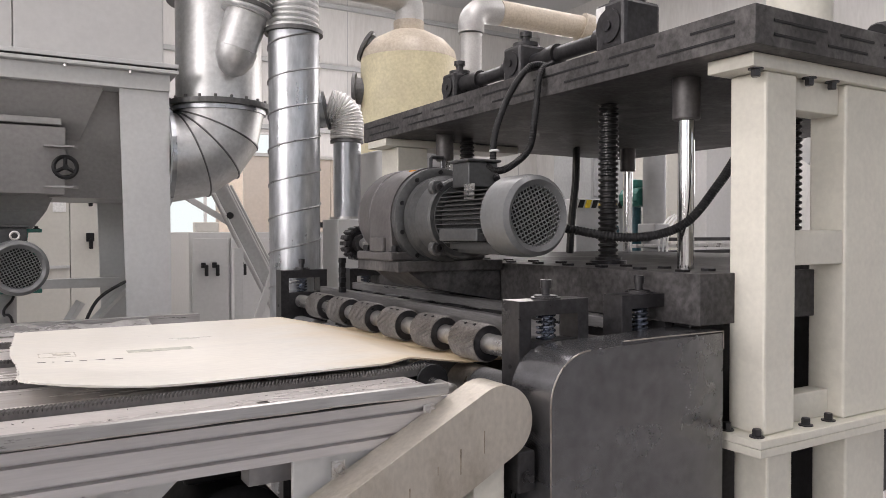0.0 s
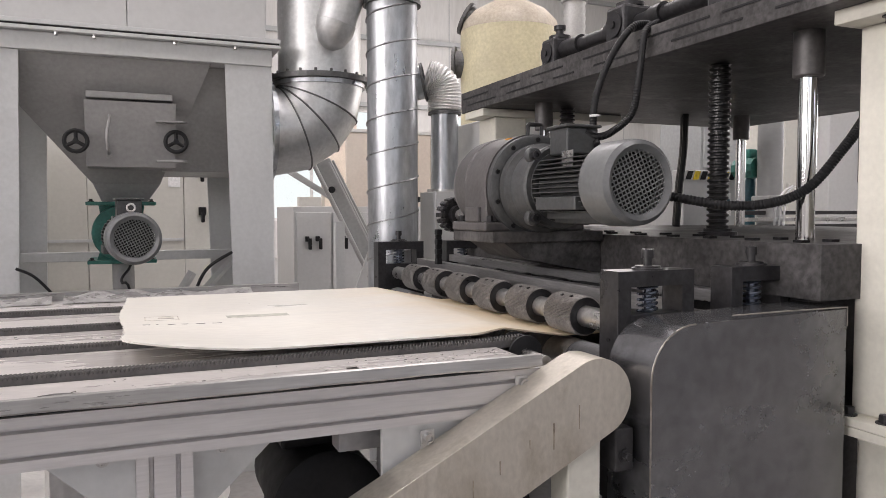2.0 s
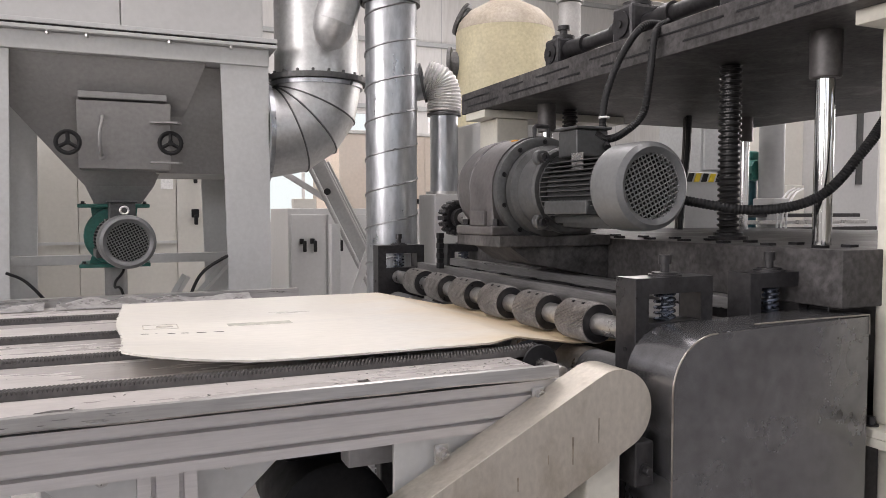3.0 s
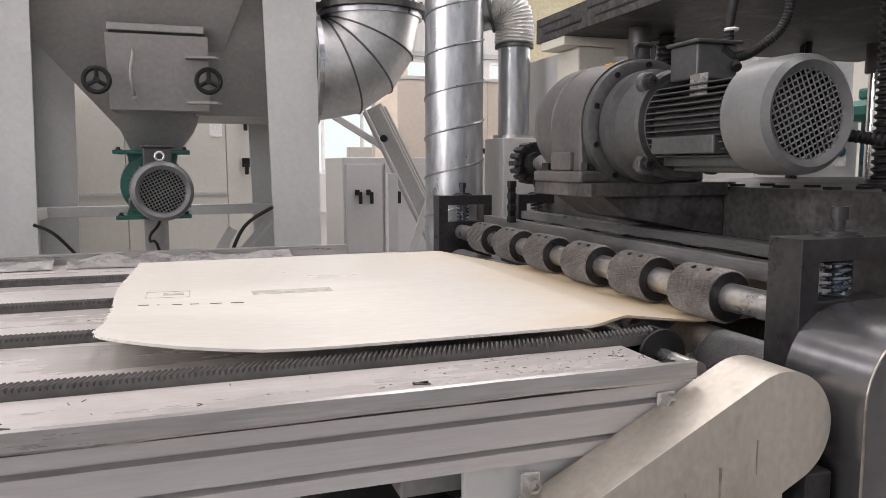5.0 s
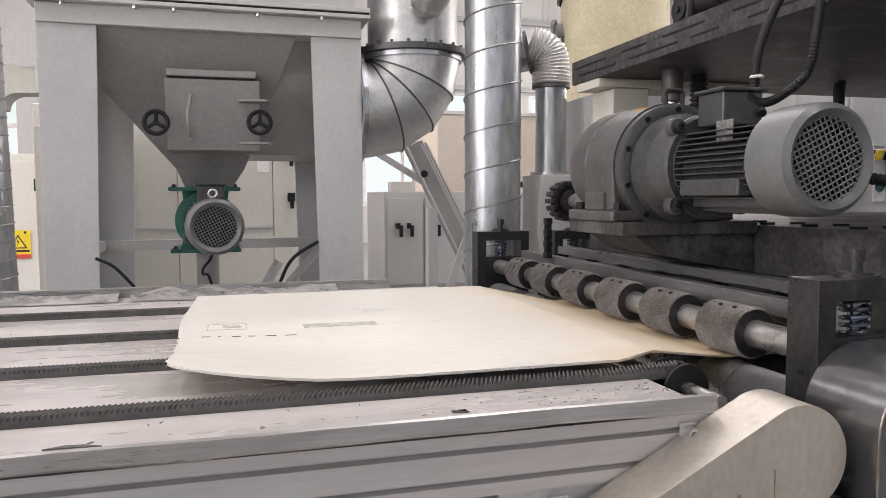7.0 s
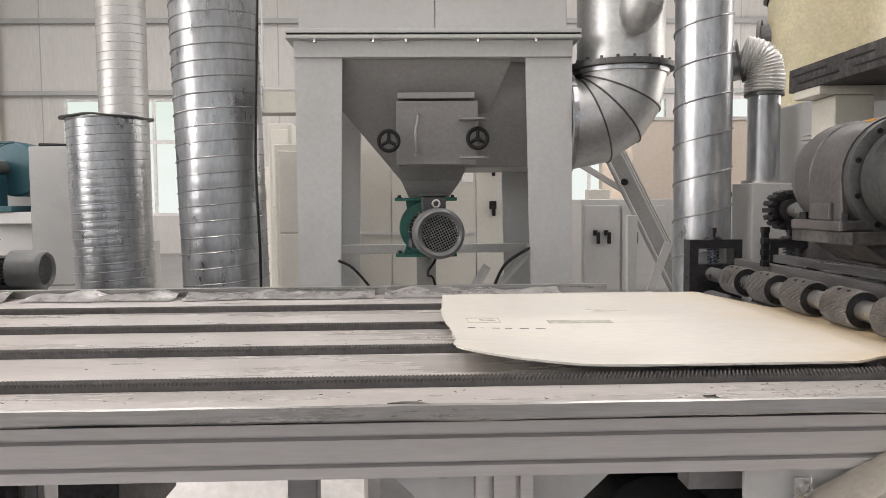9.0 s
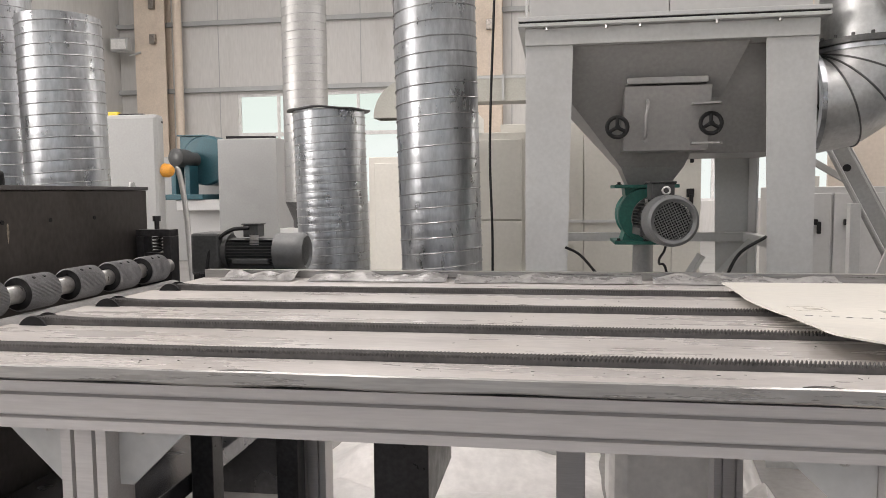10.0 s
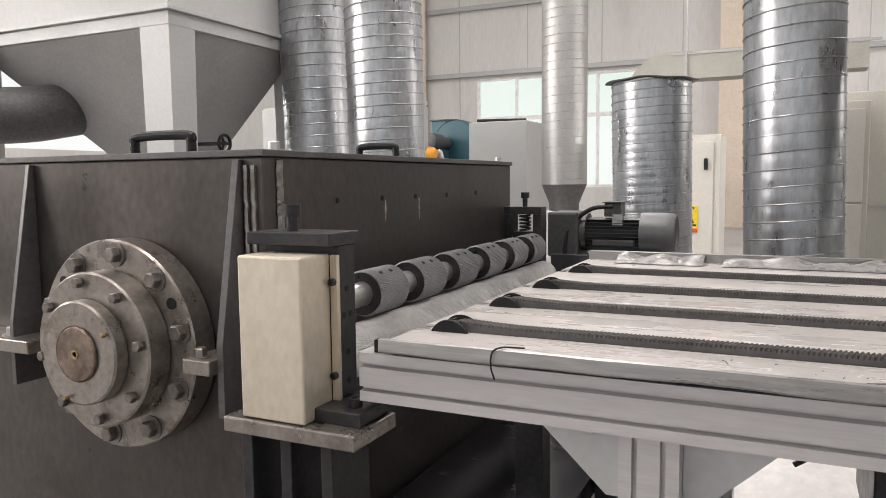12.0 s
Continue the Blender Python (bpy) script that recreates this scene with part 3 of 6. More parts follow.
# end bracket plates and adjusting bolts at the drive end
part("end_plate", box(B(), .66, .95, YF + .012, YF + .022, .70, .8165, .002), POST, conv)
for x, z in ((.925, .874), (.738, .795)):
    bm = B()
    box(bm, x - .013, x + .013, YF - .006, YF - .001, z - .022, z + .013, .002)
    socket_bolt(bm, (x, YF - .006, z), (0, -1, 0), .009, .012)
    part("adjusting_bolt", bm, STEEL, conv, smooth=False)
part("tension_rod", box(B(), .60, .80, 1.30, 1.35, .76, .815, .003), SLOT, conv)


# ---- stained sheet on the belts ----
SXL, SXR, SYN, SYF = .245, 1.62, 1.356, 2.285


def sheet_height(x, y):
    z = .9465 + .0018 * noise.noise((x * 2.2, y * 2.6, 0)) 
    z += .020 * max(0, 1 - (x - SXL) / .30) ** 2 * max(0, min(1, (1.95 - y) / .55)) ** 1.3
    if x > .98:
        z -= .0495 * min(1, (x - .98) / .22)
    return z


def sheet_left(y):
    """Leading edge: nearly square, rounded off at the near corner."""
    return SXL + (.20 * ((1.46 - y) / .104) ** 2.6 if y < 1.46 else 0) + .006 * math.sin(y * 9)


def sheet():
    bm = B()
    nx, ny = 110, 50
    grid = []
    for j in range(ny + 1):
        v = j / ny
        y = SYN + (SYF - SYN) * v ** 1.15
        x0 = sheet_left(y)
        row = []
        for i in range(nx + 1):
            u = i / nx
            x = x0 + (SXR - x0) * u ** 1.15
            skew = min(1, max(0, (x - .90) / .30))
            yy = y + .17 * skew * (1 - v) ** 2 + (.005 * noise.noise((x * 3.1, 4.0, 0)) + .0022 * noise.noise((x * 45, 9.0, 0))) * (1 - v) ** 5 + .004 * noise.noise((x * 4, 7.7, 2)) * v ** 5
            xx = x + (.004 * noise.noise((y * 9, 3.3, 0)) + .0012 * noise.noise((y * 34, 3.3, 0))) * (1 - u) ** 12
            row.append(bm.verts.new((xx, yy, sheet_height(xx, yy))))
        grid.append(row)
    for j in range(ny):
        for i in range(nx):
            bm.faces.new((grid[j][i], grid[j][i + 1], grid[j + 1][i + 1], grid[j + 1][i]))
    r = bmesh.ops.extrude_face_region(bm, geom=list(bm.faces))
    bmesh.ops.translate(bm, verts=[e for e in r["geom"] if isinstance(e, bmesh.types.BMVert)], vec=(0, 0, -.0038))
    return bm


sh = solo("panel_sheet", sheet(), SHEET, "cream laminated panel sheet with amber stains on the belts", "sheet", smooth=True)
FIBRE = mat("pale_frayed_fibre", (0.80, 0.78, 0.73), 0.7)
fray_rnd = random.Random(21)
fray = B()
for i in range(230):
    if i < 90:
        y = fray_rnd.uniform(1.40, SYF)
        x, dx, dy = sheet_left(y), -fray_rnd.uniform(.0006, .0025), fray_rnd.uniform(-.004, .004)
    else:
        x, y = fray_rnd.uniform(.47, .78), SYN + .003
        dx, dy = fray_rnd.uniform(-.003, .003), -fray_rnd.uniform(.001, .004)
    z = sheet_height(x, y) - .0012
    tube(fray, [(x - dx, y - dy, z), (x + dx * .3, y + dy * .3, z), (x + dx, y + dy, z - fray_rnd.uniform(-.001, .003))], fray_rnd.uniform(.0005, .0011), 4)
part("frayed_edge", fray, FIBRE, sh, "pale frayed fibres along the torn edge", kind="stuff")


def flat_mark(x0, x1, y0, y1):
    """A thin printed mark that follows the sheet."""
    bm = B()
    k = 8
    a = [[bm.verts.new((x0 + (x1 - x0) * i / k, y, sheet_height(x0 + (x1 - x0) * i / k, y) + .0005)) for i in range(k + 1)] for y in (y0, y1)]
    b = [[bm.verts.new((p.co.x, p.co.y, p.co.z - .0008)) for p in row] for row in a]
    for i in range(k):
        bm.faces.new((a[0][i], a[0][i + 1], a[1][i + 1], a[1][i]))
        bm.faces.new((b[0][i], b[1][i], b[1][i + 1], b[0][i + 1]))
        for q in (0, 1):
            bm.faces.new((a[q][i], b[q][i], b[q][i + 1], a[q][i + 1]))
    for i in (0, k):
        bm.faces.new((a[0][i], a[1][i], b[1][i], b[0][i]))
    return bm


FAINT = mat("faded_print", (0.50, 0.465, 0.41), 0.6, 0, 0.3, 60)
FAINT_GREEN = mat("faded_green_print", (0.47, 0.465, 0.405), 0.6, 0, 0.3, 40)
for x0, x1, y0, y1 in ((.29, .362, 1.765, 1.7675), (.29, .362, 1.832, 1.8345), (.29, .2925, 1.7675, 1.832), (.3595, .362, 1.7675, 1.832), (.318, .352, 1.79, 1.815)):
    part("faded_stamp", flat_mark(x0, x1, y0, y1), FAINT, sh)
part("faded_mark", flat_mark(.465, .605, 1.762, 1.802), FAINT_GREEN, sh, "faded greenish printed bar")
for x0, x1 in ((.285, .30), (.312, .316), (.335, .35), (.362, .375), (.392, .41), (.425, .445)):
    part("faded_dash", flat_mark(x0, x1, 1.689, 1.693), INK, sh)


# ---- chain guard ----
def chain_guard():
    # end arc about c, tail running down to the left
    cx, cz, r = 1.036, .852, .072
    ang = math.radians(180 - 27)
    d = Vector((math.cos(ang), -math.sin(math.radians(27))))
    nrm = Vector((-.454, .891))
    pts = []
    L = .85
    up0 = Vector((cx, cz)) + nrm * r + d * L
    lo0 = Vector((cx, cz)) - nrm * r + d * L
    pts.append((up0.x, up0.y))
    a0 = math.atan2(nrm.y, nrm.x)
    for i in range(49):
        a = a0 - math.pi * i / 48
        pts.append((cx + r * math.cos(a), cz + r * math.sin(a)))
    pts.append((lo0.x, lo0.y))
    return pts


cg = thing("chain_guard", (.6, 1.14, 0.0), "stained stainless chain guard sloping below the conveyor", "guard")
part("guard_shell", prism(B(), chain_guard(), 1.140, 1.2225, "y", .0025), STAINLESS, cg)
part("support", box(B(), .98, 1.05, 1.15, 1.21, 0.0, .78, .004), CREAM, cg)
drip_rnd = random.Random(5)
for i in range(8):
    x = .62 + i * .055 + drip_rnd.uniform(-.012, .012)
    zc, ln, w = .852 - (1.036 - x) * .51 + .012, drip_rnd.uniform(.015, .05), drip_rnd.uniform(.0008, .002)
    part("drip_streak", prism(B(), [(x - w, zc), (x + w, zc), (x + w * .5, zc - ln), (x - w * .5, zc - ln)], 1.1390, 1.1398, "y"), DRIP, cg)
bm = B()
box(bm, 1.075, 1.115, 1.14, 1.2, .71, .79, .003)
bolt(bm, (1.095, 1.14, .74), (0, -1, 0), .008)
part("mounting_tab", bm, BLACK_STEEL, cg)


# ---- driven roller stands ----
def bracket(st, x0, x1, y0, y1, zt, zb):
    bm = B()
    w = .03
    prism(bm, [(x0, zb), (x0, zt), (x1, zt), (x1, zb), (x1 - w, zb), (x1 - w, zt - .03), (x0 + w, zt - .03), (x0 + w, zb)], y0, y1, "y", .0015)
    br = part("bracket", bm, BLACK_STEEL, st)
    part("spring_seat", box(B(), x0 + w + .0005, x1 - w - .0005, y0 + .004, y1 - .004, zb, zt - .088, .0015), BLACK_STEEL, br)
    cx, cy = (x0 + x1) / 2, (y0 + y1) / 2
    b = B()
    lathe(b, (cx, cy, zt), (cx, cy, zt + 1), [(0, .033), (.004, .033), (.004, .026), (.008, .026)], 20)
    cyl(b, (cx, cy, zt + .008), (cx, cy, zt + .024), .009, 12)
    lathe(b, (cx, cy, zt + .024), (cx, cy, zt + 1), [(0, .0125), (.018, .0125), (.018, .007), (.010, .006)], 16)
    part("adjusting_screw", b, BLACK_STEEL, br, smooth=True)
    b = B()
    tube(b, helix((cx, cy, zt - .088), (cx, cy, zt - .03), .019, .0115, 16), .0034, 6)
    cyl(b, (cx, cy, zt - .088), (cx, cy, zt - .03), .010, 12)
    part("spring", b, SPRING, br, smooth=True)
    for z in (zt - .14, zt - .19):
        part("set_screw", lathe(B(), (x0, cy, z), (x0 - 1, cy, z), [(0, .005), (.0015, .005)], 10), BLACK, br)
    return br


def knurled_wheel(x, ya, z, r, length, seg=80):
    """Wheel with fine ridges along its axis."""
    bm = B()
    rings = []
    for y in (0, .002, length - .002, length):
        ring = []
        for i in range(seg * 2):
            rr = r - (.0022 if i % 2 else 0) - (.002 if y in (0, length) else 0)
            a = math.pi * i / seg
            ring.append(bm.verts.new((x + rr * math.cos(a), ya + y, z + rr * math.sin(a))))
        rings.append(ring)
    k = seg * 2
    for a, b in zip(rings, rings[1:]):
        for i in range(k):
            bm.faces.new((a[i], b[i], b[(i + 1) % k], a[(i + 1) % k]))
    bm.faces.new(rings[0])
    bm.faces.new(rings[-1][::-1])
    return bm


def wheel_hole(x, ya, z, r, length, ang, f):
    c = Vector((x + (r - .004) * math.cos(ang), ya + length * f, z + (r - .004) * math.sin(ang)))
    return lathe(B(), c, c + Vector((math.cos(ang), 0, math.sin(ang))), [(0, .0045), (.005, .0045)], 10)


rs = thing("roller_stand", (1.25, 2.05, 0), "black steel pinch-roller stand with knurled wheels", "roller stand")
SX, SZ = 1.235, .945
part("upper_shaft", cyl(B(), (SX, 1.30, SZ), (SX, 2.80, SZ), .0245, 24), STEEL, rs, smooth=True)
for i, yn in enumerate((1.479, 1.685, 1.893, 2.103, 2.308, 2.515)):
    w = part("wheel", knurled_wheel(SX, yn, SZ, .047, .115), KNURL, rs)
    part("hub_face", lathe(B(), (SX, yn - .0015, SZ), (SX, yn + .001, SZ), [(0, .0255), (0, .043), (.002, .043), (.002, .0255)], 32, False), BLACK_STEEL, w)
    for f in (.3, .65):
        part("grub_hole", wheel_hole(SX, yn, SZ, .047, .115, math.radians(112), f), BLACK, w)
part("lower_roller", knurled_wheel(SX - .005, 1.32, .835, .052, 1.48, 110), KNURL_GREY, rs, "worn knurled steel roller")
# polished bands on the lower roller under each wheel
for yn in (1.479, 1.685, 1.893, 2.103, 2.308, 2.515):
    part("worn_band", lathe(B(), (SX - .005, yn + .01, .835), (SX - .005, yn + .105, .835), [(0, .0525), (.095, .0525)], 40, False), STEEL, rs, smooth=True)
for x0, x1 in ((1.154, 1.345), (1.445, 1.615)):
    bracket(rs, x0, x1, 1.245, 1.308, 1.068, .60)
    bracket(rs, x0, x1, 2.800, 2.863, 1.068, .60)
part("tie_rail", box(B(), 1.315, 1.345, 1.309, 2.80, .965, 1.0, .002), RAIL_GREY, rs)
part("tie_rail", box(B(), 1.348, 1.40, 1.309, 2.80, .945, .975, .002), RAIL_GREY, rs)
part("rear_rail", box(B(), 1.455, 1.50, 1.309, 2.80, .985, 1.012, .002), RAIL_GREY, rs)
part("second_shaft", cyl(B(), (1.43, 1.309, .945), (1.43, 2.80, .945), .0245, 20), SLAB, rs, smooth=True)
for yn in (1.479, 1.685, 1.893, 2.103, 2.308, 2.515):
    part("wheel", knurled_wheel(1.43, yn, .945, .047, .115, 40), BLACK_STEEL, rs)
part("second_roller", cyl(B(), (1.43, 1.309, .835), (1.43, 2.80, .835), .052, 30), SLAB, rs, smooth=True)
part("side_frame", box(B(), 1.16, 1.62, 1.25, 1.305, 0.0, .598, .004), BLACK_STEEL, rs)
part("side_frame", box(B(), 1.16, 1.62, 2.805, 2.86, 0.0, .598, .004), BLACK_STEEL, rs)

# black sheet guard in front of the roller drive
def guard_outline():
    x0, x1, zt, r = 1.132, 1.628, .990, .10
    pts = [(x1, .02), (x1, zt + .0)]
    for i in range(11):
        a = math.pi / 2 + (math.pi / 2) * i / 10
        pts.append((x0 + r + r * math.cos(a), zt - .012 - r + r * math.sin(a)))
    pts.append((x0, .02))
    return pts


mg = thing("drive_guard", (1.38, 1.17, 0), "dark painted sheet-metal drive guard with a rounded corner", "guard")
part("guard_shell", prism(B(), guard_outline(), 1.112, 1.244, "y", .004), GUARD, mg, smooth=True)
part("foot", box(B(), 1.2, 1.56, 1.13, 1.23, 0, .02), BLACK_STEEL, mg)
part("worn_edge", tube(B(), [(x, 1.1125, z) for x, z in guard_outline()[2:]] , .0018, 5), RUSTY, mg, "edge worn to bare metal")
part("worn_edge", tube(B(), [(1.32, 1.1125, .9895), (1.45, 1.1125, .9905), (1.627, 1.1125, .9895), (1.628, 1.112, .95)], .0016, 5), RUSTY, mg, "edge worn to bare metal")


# ---- motors ----
def finned_motor(th, c, axis, r, length, body_mat, cowl_mat, fins=11, box_up=True, cowl_share=.36, box_at=.66):
    """A foot/flange motor whose fan end lies at c and whose body runs along axis."""
    c, d = Vector(c), Vector(axis).normalized()
    u = d.cross(Vector((0, 0, 1))).normalized()
    z = Vector((0, 0, 1))
    L = length
    cl = L * cowl_share
    cowl = B()
    lathe(cowl, c, c + d, [(.012, r * .72), (.004, r * .80), (0, r * .86), (.010, r * .97), (.03, r), (cl, r), (cl, r * .93), (.03, r * .93)], 48, False)
    cw = part("fan_cowl", cowl, cowl_mat, th, smooth=True)
    g = B()
    k, R = 7, r * .74
    ga, gb = u * math.cos(.45) + z * math.sin(.45), z * math.cos(.45) - u * math.sin(.45)
    for i in range(-k, k + 1):
        o = R * i / (k + .3)
        hw = math.sqrt(max(R * R - o * o, 0))
        tube(g, [c + d * .010 + ga * o - gb * hw, c + d * .010 + ga * o + gb * hw], r * .017, 4)
        tube(g, [c + d * .011 + gb * o - ga * hw, c + d * .011 + gb * o + ga * hw], r * .017, 4)
    part("grille", g, cowl_mat, cw)
    part("fan", lathe(B(), c + d * .03, c + d, [(0, r * .2), (.01, r * .72), (.03, r * .72)], 24), BLACK, cw)
    core = B()
    lathe(core, c + d * cl, c + d, [(0, r * .74), (L - cl - .02, r * .74), (L - cl - .02, r * .95), (L - cl, r * .95)], 40)
    part("body", core, body_mat, th, smooth=True)
    lo, hi = cl + .004, L - .022
    def fin(p0, p1, t):
        f = B()
        q = [c + d * a + p for a in (lo, hi) for p in (p0 - t, p0 + t, p1 + t * .5, p1 - t * .5)]
        v = [f.verts.new(x) for x in q]
        for ids in ((0, 1, 2, 3), (7, 6, 5, 4), (0, 4, 5, 1), (1, 5, 6, 2), (2, 6, 7, 3), (3, 7, 4, 0)):
            f.faces.new([v[w] for w in ids])
        part("cooling_fin", f, body_mat, th)
    for i in range(fins):
        h = r * (-.66 + 1.32 * i / (fins - 1))
        for side in (-1, 1):
            fin(u * (side * math.sqrt((.73 * r) ** 2 - h * h)) + z * h, u * (side * math.sqrt((.985 * r) ** 2 - h * h)) + z * h, z * (r * .020))
    for i in range(-2, 3):
        o = r * .24 * i
        fin(u * o - z * math.sqrt((.73 * r) ** 2 - o * o), u * o - z * math.sqrt((.97 * r) ** 2 - o * o), u * (r * .02))
    rot = Matrix.Translation(c) @ Matrix.Rotation(math.atan2(d.y, d.x), 4, "Z")
    for side in (-1, 1):
        part("foot_pad", box(B(), cl + .015, L - .05, min(side * r * .70, side * r * 1.0), max(side * r * .70, side * r * 1.0), -r * .62, -r * .30, .004, rot), body_mat, th)
    if box_up:
        m = Matrix.Translation(c + d * (L * box_at) + z * (r * .80)) @ Matrix.Rotation(math.atan2(d.y, d.x), 4, "Z")
        jb = part("junction_box", box(box(B(), -r * .42, r * .42, -r * .46, r * .46, 0, r * .66, .004, m), -r * .50, r * .50, -r * .54, r * .54, r * .665, r * .74, .004, m), body_mat, th)
        part("name_plate", box(B(), -r * .25, r * .25, -.001, .001, -.02, .02, 0, Matrix.Translation(c + d * (L * .6) - u * (r * .62) + z * (r * .66)) @ Matrix.Rotation(math.atan2(d.y, d.x), 4, "Z")), STEEL, th)


gm = thing("gear_motor", (1.38, 2.0, 1.128), "dusty grey geared motor with a finned body", "motor")
MC = Vector((1.365, 1.45, 1.255))
finned_motor(gm, MC, (0, 1, 0), .104, .36, MOTOR_DARK, MOTOR, 12, True, .29, .80)
# eared motor flange, neck ring and bolts
part("motor_flange", lathe(B(), (1.365, 1.795, 1.255), (1.365, 2.0, 1.255), [(0, .085), (0, .112), (.006, .118), (.022, .118), (.026, .108), (.09, .112), (.10, .128), (.129, .128)], 44), MOTOR_DARK, gm, smooth=True)
for i in range(4):
    a = math.pi / 4 + math.pi / 2 * i
    ex, ez = 1.365 + .120 * math.cos(a), 1.255 + .120 * math.sin(a)
    ear = part("flange_ear", lathe(B(), (ex, 1.797, ez), (ex, 1.82, ez), [(0, .019), (.003, .022), (.020, .022), (.023, .019)], 20), MOTOR_DARK, gm, smooth=True)
    part("flange_bolt", socket_bolt(B(), (ex, 1.797, ez), (0, -1, 0), .012, .014), BLACK_STEEL, ear)
part("gearbox_flange", lathe(B(), (1.365, 1.925, 1.258), (1.365, 2.06, 1.258), [(0, .10), (0, .112), (.004, .114), (.004, .146), (.008, .152), (.03, .152)], 56), MOTOR_DARK, gm, smooth=True)
for i in range(10):
    a = 2 * math.pi * (i + .5) / 10
    part("flange_bolt", lathe(B(), (1.365 + .138 * math.cos(a), 1.929, 1.258 + .138 * math.sin(a)), (1.365 + .138 * math.cos(a), 1, 1.258 + .138 * math.sin(a)), [(0, .007), (.003, .007), (.003, .004), (.001, .004)], 12), BLACK, gm)
arch = [(1.365 + .156 * math.cos(math.pi * i / 28), 1.258 + .156 * math.sin(math.pi * i / 28)) for i in range(29)]
part("gearbox_housing", prism(B(), [(1.209, 1.157), (1.521, 1.157)] + arch, 1.956, 2.098, "y", .008), GEAR, gm, smooth=True)
part("end_dome", lathe(B(), (1.365, 2.112, 1.268), (1.365, 2.40, 1.268), [(0, .11), (0, .146), (.004, .149), (.08, .147), (.125, .134), (.155, .108), (.172, .07), (.178, .02)], 48), GEAR, gm, "dusty rounded gearbox end", smooth=True)
# Recessed spacer, coloured black for the shade between housing and dome.
part("gearbox_core", lathe(B(), (1.365, 2.0985, 1.262), (1.365, 2.1115, 1.262), [(0, .13), (.013, .13)], 40), BLACK, gm)
part("gearbox_foot", box(box(B(), 1.198, 1.532, 1.935, 2.175, 1.130, 1.1565, .006), 1.198, 1.245, 1.985, 2.08, 1.1568, 1.20, .004), GEAR, gm)
for y in (1.958, 2.15):
    part("foot_bolt", bolt(B(), (1.222, y, 1.1565), (0, 0, 1), .011, .016), BLACK_STEEL, gm)
part("output_shaft", lathe(B(), (1.365, 2.20, 1.175), (1.365, 2.66, 1.175), [(0, .026), (.26, .026), (.26, .02), (.38, .02)], 18), STEEL, gm, smooth=True)
b = B()
for k in range(2):
    y = 2.515 + .030 * k
    cyl(b, (1.365, y, 1.175), (1.365, y + .008, 1.175), .050, 24)
    for i in range(16):
        a = 2 * math.pi * i / 16
        box(b, -.008, .007, -.011, .019, -.0075, .0075, .002, Matrix.Translation((1.365 + .057 * math.cos(a), y, 1.175 + .057 * math.sin(a))) @ Matrix.Rotation(-a, 4, "Y"))
lathe(b, (1.365, 2.485, 1.175), (1.365, 2.56, 1.175), [(0, .022), (0, .034), (.075, .034)], 20)
part("chain_sprocket", b, BLACK_STEEL, gm)
b = B()
for i in range(7):
    z = 1.112 - i * .018
    box(b, 1.300 - .011, 1.300 + .011, 2.522 + .006 * (i % 2), 2.548 - .006 * (i % 2), z - .010, z + .010, .003)
part("drive_chain", b, BLACK, gm, "black roller chain running down")
part("base_plate", box(B(), 1.205, 1.575, 1.90, 2.18, 1.098, 1.1295, .003), SLAB, gm)
part("base_bracket", prism(B(), [(1.579, 1.0), (1.579, 1.0975), (1.25, 1.0975), (1.32, 1.05)], 1.92, 2.16, "y"), SLAB, gm)
tg = B()
tube(tg, [(1.365 + .023 * a, 1.947, 1.420 + .022 * c) for a, c in ((-1, -1), (-1, .8), (-.8, 1), (.8, 1), (1, .8), (1, -1))], .0065, 8, True)
part("lifting_lug", tg, BLACK_STEEL, gm)
part("warning_tag", box(B(), 1.30, 1.335, 1.975, 2.01, 1.400, 1.404, .001), ORANGE, gm)

# motor cables
cab = B()
pth = smooth_path([(1.40, 1.68, 1.36), (1.425, 1.735, 1.40), (1.44, 1.745, 1.50), (1.50, 1.755, 1.62), (1.575, 1.76, 1.705), (1.64, 1.755, 1.712), (1.62, 1.72, 1.708), (1.565, 1.70, 1.67), (1.529, 1.678, 1.54), (1.51, 1.68, 1.45), (1.46, 1.70, 1.40), (1.41, 1.70, 1.385), (1.375, 1.70, 1.40)], 24)
tube(cab, pth, [.0105 if i % 2 else .009 for i in range(len(pth))], 10)
solo("cable_loop", cab, BLACK, "black corrugated cable loop rising from the motor", "cable", smooth=True)
cab = B()
pth = smooth_path([(1.44, 1.66, 1.25), (1.50, 1.52, 1.225), (1.60, 1.38, 1.20), (1.68, 1.28, 1.23), (1.74, 1.22, 1.33), (1.80, 1.20, 1.42)], 40)
tube(cab, pth, [.0125 if i % 2 else .0105 for i in range(len(pth))], 10)
solo("corrugated_cable", cab, BLACK, "black corrugated conduit sagging to the column", "cable", smooth=True)
ct = B()
tube(ct, [(1.434 + .012 * math.cos(a), 1.742 + .012 * math.sin(a), 1.446) for a in [2 * math.pi * i / 16 for i in range(16)]], .0035, 6, True)
solo("cable_tie", ct, PAPER, "white cloth tie knotted round the motor cable", "tie", smooth=True)

